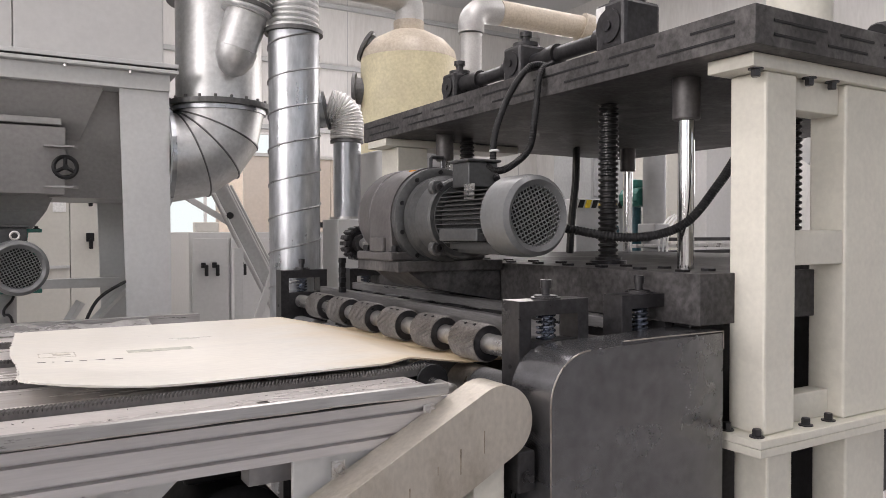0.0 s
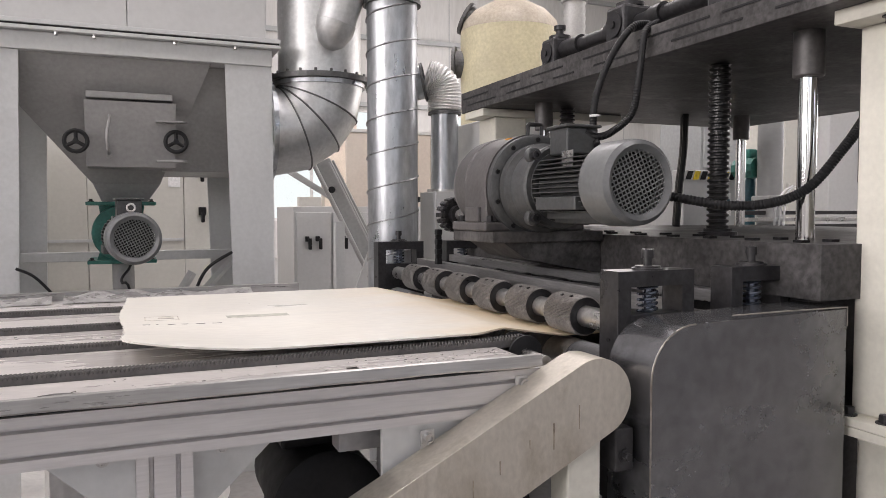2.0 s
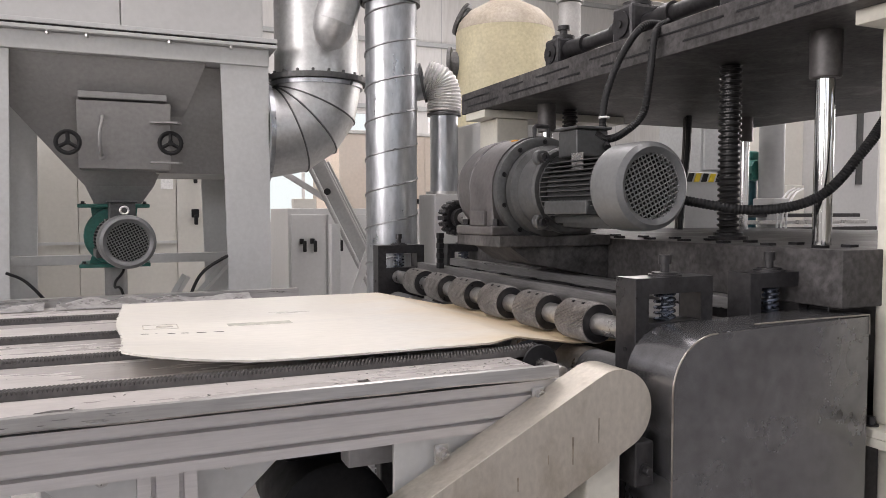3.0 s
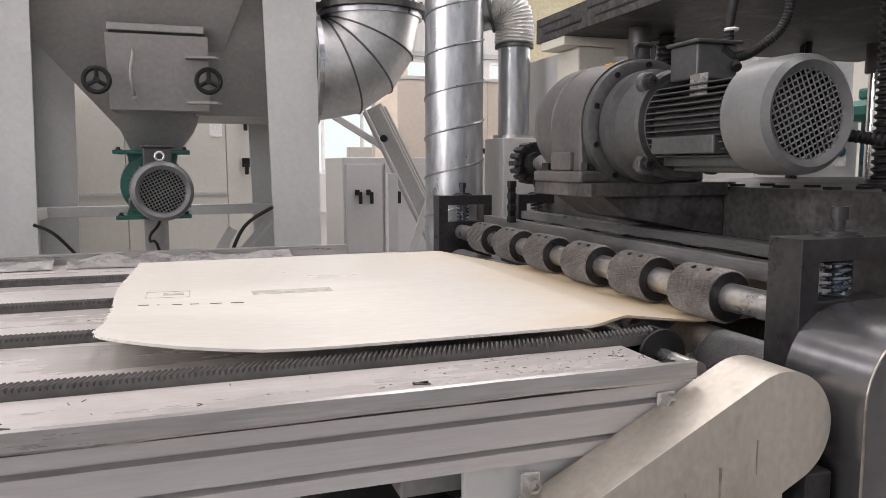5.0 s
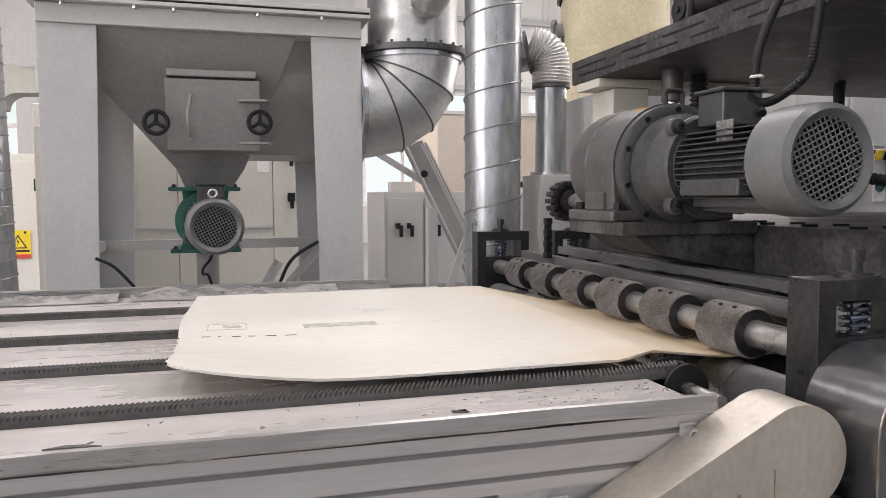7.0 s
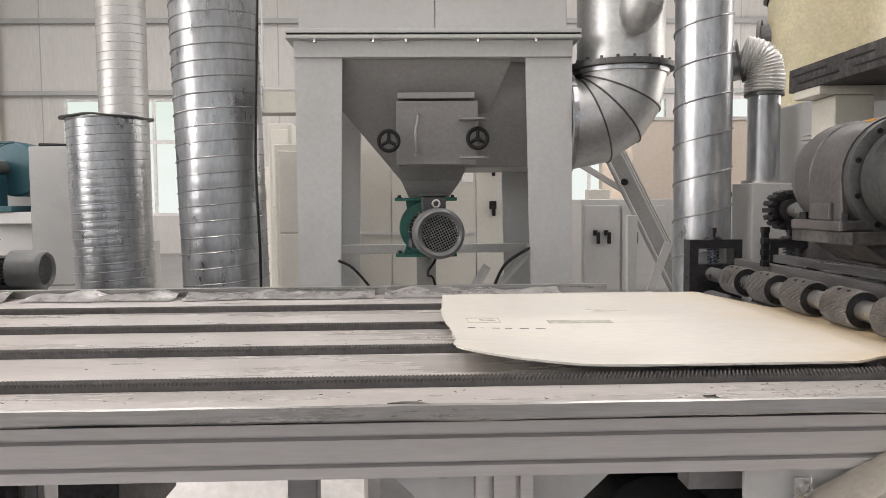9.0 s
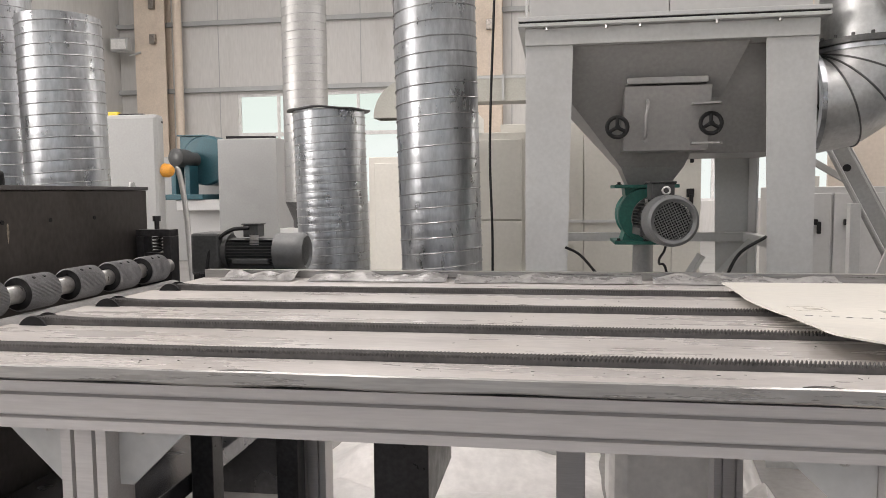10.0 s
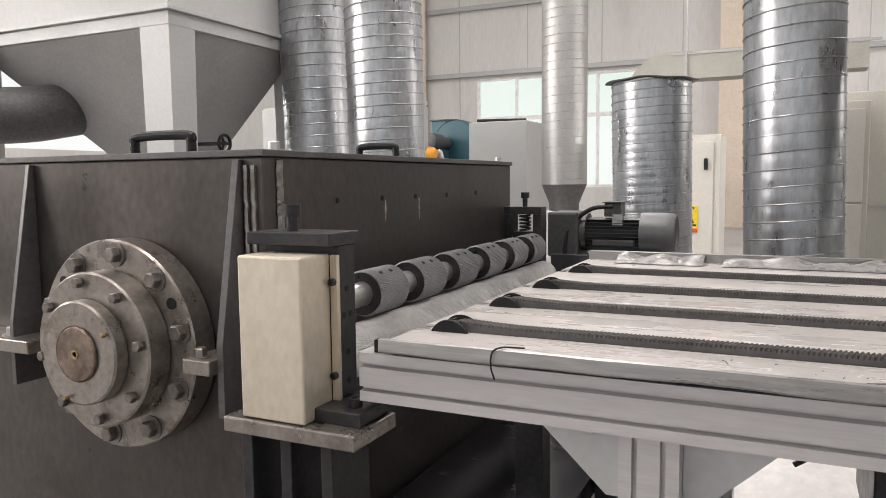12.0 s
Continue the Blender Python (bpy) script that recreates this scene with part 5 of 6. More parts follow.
# ---- ducts on the far side of the table ----
spiral_duct("spiral_duct", (-.80, 4.06, 0), (-.875, 4.05, 3.2), .217, .078, "large galvanised spiral duct, slightly leaning", GALV, "spiral ducts")
cd = spiral_duct("spiral_duct", (-1.50, 4.37, 0), (-1.535, 4.37, 1.685), .208, .046, "open-topped galvanised spiral duct with a bent rim", GALV, "spiral ducts")
bm = B()
rr = []
for i in range(48):
    a = 2 * math.pi * i / 48
    rr.append((math.cos(a), math.sin(a), .004 * math.sin(3 * a) + .0025 * math.sin(7 * a)))
v = [[bm.verts.new((-1.535 + c * R, 4.37 + s * R, 1.683 + w + dz)) for c, s, w in rr] for R, dz in ((.205, 0), (.243, .002), (.243, .008), (.205, .006))]
for k in range(4):
    for i in range(48):
        bm.faces.new((v[k][i], v[(k + 1) % 4][i], v[(k + 1) % 4][(i + 1) % 48], v[k][(i + 1) % 48]))
part("rim_flange", bm, DARK_BAND, cd, smooth=True)
spiral_duct("spiral_duct", (-2.93, 3.98, 0), (-2.96, 3.96, 2.19), .218, .062, "cut galvanised spiral duct with a wire-bound top", GALV, "spiral ducts")
spiral_duct("spiral_duct", (-3.70, 4.42, 0), (-3.78, 4.42, 3.4), .228, .075, "tall galvanised spiral duct, slightly leaning", GALV, "spiral ducts")
fd = spiral_duct("spiral_duct", (-3.60, 9.9, 1.10), (-3.60, 9.9, 4.65), .30, .11, "distant pale spiral duct standing on a reducer", GALV_FAR, "spiral ducts")
part("reducer", lathe(B(), (-3.60, 9.9, .75), (-3.60, 9.9, 1.098), [(0, .2), (.1, .2), (.35, .302)], 32), DARK_BAND, fd, smooth=True)
part("stand", box(B(), -3.9, -3.3, 9.6, 10.2, 0, .749, .01), POST, fd)

# ---- crusher on the outfeed side ----
cr = thing("crusher", (-2.6, 2.1, 0), "dark steel crusher housing with a bolted bearing flange", "machine")
TX1, TY0, TY1, TZ = -1.75, 1.365, 2.745, 1.222
part("body", box(B(), -4.2, TX1, TY0, TY1, .06, TZ, .004), CRUSHER, cr)
part("lid", box(B(), -4.21, TX1 + .006, TY0 - .006, TY1 + .006, TZ + .0005, TZ + .014, .002), GEAR, cr)
part("skid", box(B(), -4.1, -1.85, TY0 + .05, TY1 - .05, 0, .059), BLACK_STEEL, cr)


def gusset_rib(x, w=.012):
    return prism(B(), [(TY0 - .0005, TZ - .005), (TY0 - .012, TZ - .005), (TY0 - .075, .86), (TY0 - .075, .72), (TY0 - .0005, .72)], x, x + w, "x", .001)


part("rib", gusset_rib(-1.815, .016), GEAR, cr)
part("rib", gusset_rib(-2.42), GEAR, cr)
for x in (-1.79, -1.772):
    w = B()
    pts = [(x + .004 * noise.noise((i * .9, x * 9, 0)), TY0 - .003, .82 + i * .0133) for i in range(30)]
    tube(w, pts, .006, 6)
    part("weld_bead", w, RUSTY, cr)
w = B()
tube(w, [(TX1 + .003, TY0 + .045 + .004 * noise.noise((i * .8, 2, 0)), .97 + i * .0085) for i in range(30)], .008, 6)
part("weld_bead", w, RUSTY, cr)
for i, y in enumerate((1.62, 1.82, 2.0, 2.2, 2.42)):
    part("plug_hole", lathe(B(), (TX1, y, 1.13), (TX1 + 1, y, 1.13), [(0, .007), (.002, .007)], 10), BLACK, cr)
for y in (1.835, 2.02):
    part("grease_streak", prism(B(), [(y - .002, 1.126), (y + .003, 1.126), (y + .0055, 1.10), (y + .001, 1.068), (y - .004, 1.095)], TX1, TX1 + .0008, "x"), DRIP, cr)
FC = Vector((-2.105, 0, .836))


def disc(name, y0, y1, r, material, seg=56, ch=.004):
    return part(name, cyl(B(), (FC.x, y0, FC.z), (FC.x, y1, FC.z), r, seg, ch), material, fl, smooth=True)


fl = part("bearing_flange", cyl(B(), (FC.x, 1.305, FC.z), (FC.x, 1.3645, FC.z), .222, 64, .004), RUSTY, cr, smooth=True)
disc("bearing_cover", 1.248, 1.3048, .160, RUSTY)
disc("hub", 1.215, 1.2478, .106, RUSTY)
disc("shaft_end", 1.209, 1.2148, .057, RUST_CAP)
bm = B()
lathe(bm, (FC.x, 1.209, FC.z), (FC.x, 1, FC.z), [(0, .010), (.002, .010), (.002, .006), (.0, .005)], 14)
part("centre_mark", bm, BRASS, fl)
for i in range(10):
    a = 2 * math.pi * (i + .35) / 10
    part("flange_bolt", bolt(B(), (FC.x + .192 * math.cos(a), 1.305, FC.z + .192 * math.sin(a)), (0, -1, 0), .017, .018), BOLT_DARK, fl)
for i in range(8):
    a = 2 * math.pi * (i + .2) / 8
    part("cover_bolt", bolt(B(), (FC.x + .140 * math.cos(a), 1.248, FC.z + .140 * math.sin(a)), (0, -1, 0), .011, .013, False), BOLT_DARK, fl)
for i in (0, 3):
    a = 2 * math.pi * (i + .85) / 10
    part("empty_hole", lathe(B(), (FC.x + .192 * math.cos(a), 1.304, FC.z + .192 * math.sin(a)), (FC.x + .192 * math.cos(a), 1, FC.z + .192 * math.sin(a)), [(0, .012), (.0012, .012)], 14), BLACK, fl)
for a in (.5, 4.4):
    part("grease_nipple", bolt(B(), (FC.x + .095 * math.cos(a), 1.215, FC.z + .095 * math.sin(a)), (0, -1, 0), .005, .012, False), BRASS, fl)
part("side_shelf", box(B(), -2.66, -2.335, 1.27, 1.3645, .80, .83, .003), RUSTY, cr)
part("shelf_bolt", bolt(B(), (-2.44, 1.31, .83), (0, 0, 1), .014, .016), STEEL, cr)
part("side_shelf", box(B(), -1.885, -1.816, 1.27, 1.3645, .805, .835, .003), RUSTY, cr)
part("shelf_bolt", bolt(B(), (-1.86, 1.295, .835), (0, 0, 1), .013, .016), RUSTY, cr)


def lid_handle(x0, x1, y):
    bm = B()
    tube(bm, smooth_path([(x0, y, 1.236), (x0, y, 1.262), (x0 + .012, y, 1.278), (x1 - .012, y, 1.278), (x1, y, 1.262), (x1, y, 1.236)], 6), .011, 10)
    return part("lid_handle", bm, BLACK, cr, "black bar handle", smooth=True)


lid_handle(-2.20, -2.03, 1.47)
lid_handle(-2.06, -1.93, 2.22)
part("lid_bolt", bolt(B(), (-1.78, 1.44, 1.236), (0, 0, 1), .012, .016), STEEL, cr)
part("lid_bolt", bolt(B(), (-1.78, 2.70, 1.236), (0, 0, 1), .010, .014), STEEL, cr)

# outfeed roller stand with its stainless box
ors = thing("roller_stand", (-1.57, 2.0, 0), "pinch-roller stand with grey knurled wheels on the crusher outlet", "roller stand")
LX, LZ = -1.60, .948
part("upper_shaft", cyl(B(), (LX, 1.31, LZ), (LX, 2.62, LZ), .0245, 24), STEEL, ors, smooth=True)
for yn in (1.475, 1.665, 1.86, 2.06, 2.255, 2.44):
    w = part("wheel", knurled_wheel(LX, yn, LZ, .047, .115), KNURL_GREY, ors)
    part("hub_face", lathe(B(), (LX, yn - .0015, LZ), (LX, yn + .001, LZ), [(0, .0255), (0, .043), (.002, .043), (.002, .0255)], 32, False), BLACK_STEEL, w)
    for f in (.3, .65):
        part("grub_hole", wheel_hole(LX, yn, LZ, .047, .115, math.radians(60), f), BLACK, w)
part("lower_roller", knurled_wheel(LX + .01, 1.315, .845, .05, 1.32, 90), ROLLER, ors, "bright knurled steel roller")
nb = part("near_bracket", box(B(), -1.67, -1.514, 1.262, 1.312, .8025, 1.066, .002), BLACK_STEEL, ors)
part("top_plate", box(B(), -1.677, -1.508, 1.225, 1.318, 1.0665, 1.088, .002), BLACK_STEEL, ors)
b = B()
cyl(b, (-1.615, 1.272, 1.088), (-1.615, 1.272, 1.112), .010, 12)
lathe(b, (-1.615, 1.272, 1.112), (-1.615, 1.272, 2), [(0, .016), (.022, .016), (.022, .009), (.012, .008)], 16)
part("adjusting_screw", b, BLACK_STEEL, ors, smooth=True)
for y, z in ((1.285, .99), (1.275, .945), (1.295, .945), (1.285, .88), (1.285, .83)):
    part("bracket_hole", lathe(B(), (-1.514, y, z), (0, y, z), [(0, .0055), (.0012, .0055)], 12), BLACK, nb)
sb = part("stainless_box", box(B(), -1.655, -1.527, 1.172, 1.255, .78, 1.053, .004), BOX_STEEL, ors, "brushed stainless bearing cover box")
part("box_flange", box(B(), -1.526, -1.512, 1.252, 1.2615, .80, 1.05, .001), BOX_STEEL, ors)
for z in (.845, 1.005):
    part("flange_screw", socket_bolt(B(), (-1.519, 1.252, z), (0, -1, 0), .0065, .008), BLACK_STEEL, sb)
part("shelf", box(B(), -1.69, -1.43, 1.165, 1.30, .752, .7785, .003), RUSTY, ors)
part("shelf_pad", box(B(), -1.56, -1.44, 1.20, 1.298, .779, .802, .002), BLACK_STEEL, ors)
part("pad_bolt", socket_bolt(B(), (-1.47, 1.235, .802), (0, 0, 1), .012, .015), BLACK_STEEL, ors)
for x in (-1.66, -1.58, -1.50):
    part("shelf_leg", box(B(), x, x + .022, 1.175, 1.29, 0, .7515, .002), BLACK_STEEL, ors)
far = B()
x0, x1, y0, y1, zt = -1.735, -1.60, 2.64, 2.70, 1.078
box(far, x0, x1, y0, y1, zt - .025, zt, .0015)
box(far, x0, x0 + .03, y0, y1, .70, zt - .0255, .0015)
box(far, x1 - .03, x1, y0, y1, .70, zt - .0255, .0015)
box(far, x0 + .0305, x1 - .0305, y0 + .004, y1 - .004, .70, zt - .085, .0015)
fb = part("far_bracket", far, BLACK_STEEL, ors)
b = B()
tube(b, helix((-1.668, 2.67, zt - .085), (-1.668, 2.67, zt - .025), .018, .012, 16), .004, 6)
cyl(b, (-1.668, 2.67, zt), (-1.668, 2.67, zt + .03), .009, 12)
lathe(b, (-1.668, 2.67, zt + .03), (-1.668, 2.67, 2), [(0, .015), (.02, .015)], 14)
part("adjusting_screw", b, BLACK_STEEL, fb, smooth=True)
part("base_beam", box(B(), -1.74, -1.30, 1.36, 2.72, .30, .36, .004), GUARD, ors)
part("inner_post", box(B(), -1.74, -1.66, 2.63, 2.71, 0, .699, .003), BLACK_STEEL, ors)
for x, y in ((-1.40, 1.95), (-1.26, 2.2), (-1.05, 2.35)):
    solo("dark_post", box(B(), x - .035, x + .035, y - .035, y + .035, 0, .81, .003), BLACK_STEEL, "black square steel post under the conveyor", "post", "posts under the conveyor")

m2 = thing("drive_motor", (-1.4, 2.98, 0), "dark grey finned motor on a stand beyond the table", "motor")
finned_motor(m2, (-1.20, 2.98, .972), (-1, 0, 0), .075, .34, MOTOR_DARK, MOTOR, 9)
part("gear_unit", box(B(), -1.66, -1.541, 2.90, 3.06, .88, 1.05, .01), MOTOR_DARK, m2)
part("stand", box(B(), -1.64, -1.25, 2.88, 3.08, 0, .895, .004), GUARD, m2)
bm = B()
tube(bm, smooth_path([(-1.42, 2.93, 1.07), (-1.5, 2.92, 1.06), (-1.57, 2.91, 1.0), (-1.59, 2.9, .92), (-1.59, 2.9, .85)], 8), .008, 8)
solo("motor_cable", bm, BLACK, "black power cable curling down from the motor", "cable", smooth=True)

# ---- machines and cabinets behind ----
ce = thing("cream_enclosure", (.2, 5.9, 0), "cream sheet-metal enclosure with black door latches", "cabinet")
for x0, x1 in ((-.62, -.02), (-.016, .60), (.604, .80)):
    p = part("panel", box(B(), x0, x1, 5.60, 5.64, .42, 1.70, .003), CABINET, ce)
part("plinth", box(B(), -.62, .80, 5.61, 6.4, 0, .419), CABINET, ce)
part("body", box(B(), -.62, .80, 5.641, 6.4, .42, 1.70), CABINET, ce)
part("middle_rib", box(B(), -.62, .60, 5.585, 5.599, .98, 1.0), POST, ce)
for z in (1.16, 1.45):
    bm = B()
    box(bm, .70, .75, 5.57, 5.599, z, z + .06, .004)
    box(bm, .715, .74, 5.54, 5.575, z - .05, z + .02, .006)
    part("latch", bm, BLACK, ce)
part("label", box(B(), .50, .58, 5.594, 5.5995, 1.36, 1.54), PAPER, ce)
wc = thing("white_cabinet", (1.7, 5.9, 0), "white low cabinet with black double latches", "cabinet")
part("body", box(B(), 1.38, 2.60, 5.60, 6.3, 0, 1.225, .005), WHITE_BOX, wc)
for x0, x1 in ((1.40, 1.66), (1.68, 2.0)):
    part("door", box(B(), x0, x1, 5.58, 5.599, .55, 1.18, .004), WHITE_BOX, wc)
for x in (1.46, 1.54, 1.74):
    bm = B()
    box(bm, x, x + .03, 5.55, 5.579, .96, 1.0, .004)
    box(bm, x + .02, x + .045, 5.53, 5.556, .90, .985, .006, Matrix.Translation((0, 0, 0)))
    part("latch", bm, BLACK, wc)
part("terminal_box", box(B(), 1.45, 1.62, 5.7, 5.8, 1.226, 1.30, .004), CABINET, wc)
pp = thing("partition_panel", (3.5, 8.0, 0), "beige sheet-metal partition behind the machines", "panel")
for x0, x1 in ((2.45, 3.45), (3.453, 4.45), (4.453, 5.45)):
    part("panel", box(B(), x0, x1, 8.0, 8.04, .06, 2.06, .003), BEIGE, pp)
part("base_rail", box(B(), 2.45, 5.45, 7.99, 8.05, 0, .059), POST, pp)
part("top_rail", box(B(), 2.45, 5.45, 7.985, 8.055, 2.061, 2.10, .004), POST, pp)
coil = B()
for k in range(3):
    tube(coil, smooth_path([(2.30, 5.75 + .03 * k, 1.24), (2.38, 5.74, 1.262 + .014 * k), (2.48, 5.74, 1.268 + .014 * k), (2.58, 5.75, 1.24 + .008 * k)], 6), .008, 8)
solo("cable_coil", coil, BLACK, "black cables bundled on the white cabinet", "cable", smooth=True)
ic = thing("inclined_conveyor", (1.6, 4.6, 0), "grey inclined conveyor frame rising behind the hopper", "conveyor")


def slanted(bm, p0, p1, w, h):
    d, u, v = basis(p0, p1)
    m = Matrix((u, d, v)).transposed().to_4x4()
    m.translation = p0
    L = (Vector(p1) - Vector(p0)).length
    return box(bm, -w / 2, w / 2, 0, L, -h / 2, h / 2, .003, m)


part("side_plate", slanted(B(), (1.90, 4.75, .50), (1.44, 4.95, 1.52), .03, .13), GALV_FAR, ic)
part("side_plate", slanted(B(), (1.98, 4.95, .50), (1.52, 5.15, 1.52), .03, .13), GALV_FAR, ic)
part("belt_bed", slanted(B(), (1.94, 4.86, .50), (1.50, 5.06, 1.46), .16, .02), POST, ic)
part("side_flange", slanted(B(), (1.846, 4.735, .50), (1.386, 4.935, 1.52), .05, .012), WHITE_BOX, ic)
part("side_flange", slanted(B(), (1.954, 4.735, .50), (1.494, 4.935, 1.52), .05, .012), WHITE_BOX, ic)
part("thin_rail", slanted(B(), (1.22, 5.2, 1.50), (1.75, 5.2, 1.18), .03, .04), WHITE_BOX, ic)
part("support_leg", box(B(), 1.50, 1.56, 4.80, 4.86, 0, 1.12, .003), POST, ic)
part("brace", slanted(B(), (1.62, 4.75, .62), (1.74, 4.75, .95), .02, .05), WHITE_BOX, ic)
part("knob", lathe(B(), (1.50, 4.86, 1.33), (1.46, 4.78, 1.33), [(0, .014), (.03, .022), (.05, .022)], 14), BLACK, ic)

ec = thing("electric_cabinet", (-1.47, 7.6, 0), "cream electric cabinet with a yellow warning sign", "cabinet")
part("body", box(B(), -2.000, -1.220, 7.45, 8.0, 0, 1.26, .006), CABINET, ec)
part("door", box(B(), -1.940, -1.280, 7.43, 7.449, .1, 1.20, .004), CABINET, ec)
part("handle", box(B(), -1.360, -1.330, 7.40, 7.429, .95, 1.05, .004), BLACK, ec)
sg = thing("warning_sign", (-1.590, 7.42, .78), "yellow high-voltage warning sign with a black triangle", "sign")
part("plate", box(B(), -1.690, -1.500, 7.422, 7.4295, .66, .90), YELLOW, sg)
bm = B()
prism(bm, [(-1.665, .745), (-1.525, .745), (-1.595, .865)], 7.4195, 7.4215, "y")
part("triangle", bm, INK, sg)
bm = B()
prism(bm, [(-1.648, .755), (-1.542, .755), (-1.595, .845)], 7.4175, 7.419, "y")
part("triangle_field", bm, YELLOW, sg)
bm = B()
prism(bm, [(-1.592, .835), (-1.606, .80), (-1.595, .80), (-1.602, .765), (-1.584, .808), (-1.595, .808)], 7.4155, 7.417, "y")
part("bolt_symbol", bm, INK, sg)
part("text_bar", box(B(), -1.680, -1.510, 7.4195, 7.4215, .715, .733), INK, sg)
part("red_bar", box(B(), -1.690, -1.500, 7.4195, 7.4215, .66, .695), RED, sg)
part("text_bar", box(B(), -1.660, -1.640, 7.4195, 7.4215, .872, .892), INK, sg)
part("text_bar", box(B(), -1.550, -1.530, 7.4195, 7.4215, .872, .892), INK, sg)

for ob, at, k in ((ec, (-1.93, 9.73, 0), 1.33), (sg, (-1.96, 9.488, .675), 1.3)):
    ob.location, ob.scale = at, (k, k, k)

for x0, x1, y0, z1, lab in ((-.80, -.42, 5.3, 1.62, "cream control cabinet behind the spiral duct"), (-1.10, -.90, 6.6, 1.9, "grey pipe riser cabinet with fittings")):
    c = thing("control_cabinet", ((x0 + x1) / 2, y0 + .3, 0), lab, "cabinet")
    part("body", box(B(), x0, x1, y0, y0 + .6, 0, z1, .006), CABINET, c)
    part("door", box(B(), x0 + .03, x1 - .03, y0 - .02, y0 - .001, .08, z1 * .62, .004), CABINET, c)
    part("door", box(B(), x0 + .03, x1 - .03, y0 - .02, y0 - .001, z1 * .62 + .01, z1 - .05, .004), CABINET, c)
bd = thing("bent_duct", (-2, 10.5, 2.3), "cream rectangular duct bending down near the wall", "duct")
bm = B()
k, prev = 12, None
for i in range(k + 9):
    if i <= k:
        a = math.pi - math.pi / 2 * i / k
        c, n1 = Vector((-2.15 + .45 * math.cos(a), 10.5, 2.02 + .45 * math.sin(a))), Vector((math.cos(a), 0, math.sin(a)))
    else:
        c, n1 = Vector((-2.15 + (i - k) * .35, 10.5, 2.47)), Vector((0, 0, 1))
    ring = [bm.verts.new(c + n1 * s * .215 + Vector((0, t * .25, 0))) for s, t in ((-1, -1), (1, -1), (1, 1), (-1, 1))]
    if prev:
        for j in range(4):
            bm.faces.new((prev[j], ring[j], ring[(j + 1) % 4], prev[(j + 1) % 4]))
    prev = ring
part("duct_wall", bm, DUCT_CREAM, bd)
for x in (-1.9, -.6):
    part("rib", box(B(), x, x + .04, 10.2, 10.8, 2.26, 2.69), BEAM, bd)
for x in (-1.9, -.2):
    part("hanger", cyl(B(), (x, 10.5, 2.6), (x, 10.5, 8.0), .02, 8), BEAM, bd)
part("edge_angle", box(B(), -2.15, .8, 10.24, 10.26, 2.63, 2.67), BEAM, bd)
bd.location.x -= .53
bd.location.y += 2.4
bd.location.z += .48

bw = thing("blower_fan", (-6.6, 12.2, 0), "blue centrifugal blower with its motor on a bracket", "blower")
bm = B()
lathe(bm, (-6.2, 12.1, 1.80), (-6.2, 12.6, 1.80), [(0, .14), (0, .40), (.04, .43), (.40, .43), (.44, .40)], 40)
part("volute", bm, BLUE, bw, smooth=True)
part("outlet", box(B(), -6.66, -6.25, 12.14, 12.50, 1.72, 2.215, .01), BLUE, bw)
part("outlet_flange", box(B(), -6.69, -6.20, 12.10, 12.54, 2.216, 2.24, .004), BLUE, bw)
part("motor", lathe(B(), (-6.45, 11.55, 1.83), (-6.35, 12.08, 1.81), [(0, .10), (.03, .15), (.3, .15), (.3, .12), (.53, .12)], 24), MOTOR_DARK, bw, smooth=True)
part("bracket", box(B(), -6.75, -6.0, 11.6, 12.5, 1.13, 1.22, .01), BLUE, bw)
for x in (-6.6, -6.35):
    part("bracket_leg", box(B(), x, x + .08, 11.7, 12.0, 1.221, 1.70), BLUE, bw)
part("base_arm", box(B(), -6.5, -5.4, 11.65, 12.4, .95, 1.129, .01), POST, bw)
part("pedestal", box(B(), -6.4, -5.8, 11.9, 12.4, 0, .949, .01), WHITE_BOX, bw)
wb = thing("machine_cabinet", (-5.2, 12.4, 0), "pale machine cabinet carrying the blower, its grey deepened for shade", "cabinet")
part("body", box(B(), -5.72, -4.70, 11.6, 13.2, 0, 2.12, .02), MACHINE_GREY, wb)
part("hose_top", tube(B(), [(-5.6, 11.7, 2.15), (-5.2, 11.7, 2.14), (-4.75, 11.7, 2.13)], .025, 8), BLACK, wb)
part("lower_body", box(B(), -7.4, -5.73, 12.7, 13.4, 0, 1.9, .02), MACHINE_GREY, wb)
lb = thing("machine_cabinet", (-6, 9, 0), "large pale machine cabinet with rounded edges, its grey deepened for shade", "cabinet")
part("body", box(B(), -7.6, -5.05, 8.60, 8.78, 0, 2.2, .05), MACHINE_GREY, lb)
part("hose", tube(B(), [(-7.4, 8.72, 2.24), (-6.4, 8.72, 2.22), (-5.3, 8.72, 2.2), (-5.05, 8.72, 2.1)], .022, 8), BLACK, lb)
part("clip", box(B(), -5.75, -5.62, 8.69, 8.75, 2.19, 2.25, .005), YELLOW, lb)
part("lamp", lathe(B(), (-5.06, 8.72, 1.52), (-4.90, 8.70, 1.50), [(0, .05), (.02, .085), (.08, .085), (.13, .06), (.15, .02)], 20), ORANGE, lb, smooth=True)
bm = B()
tube(bm, smooth_path([(-5.03, 8.95, 1.55), (-4.98, 8.97, 1.48), (-4.92, 9.0, 1.0), (-4.86, 9.0, .04)], 8), .035, 12)
solo("flexible_hose", bm, GALV_FAR, "pale flexible hose running down beside the cabinet", "hose", smooth=True)
bm = B()
tube(bm, smooth_path([(-.45, 3.3, 2.6), (-.47, 3.3, 2.0), (-.49, 3.3, 1.4), (-.48, 3.3, .9), (-.5, 3.3, .01)], 8), .006, 6)
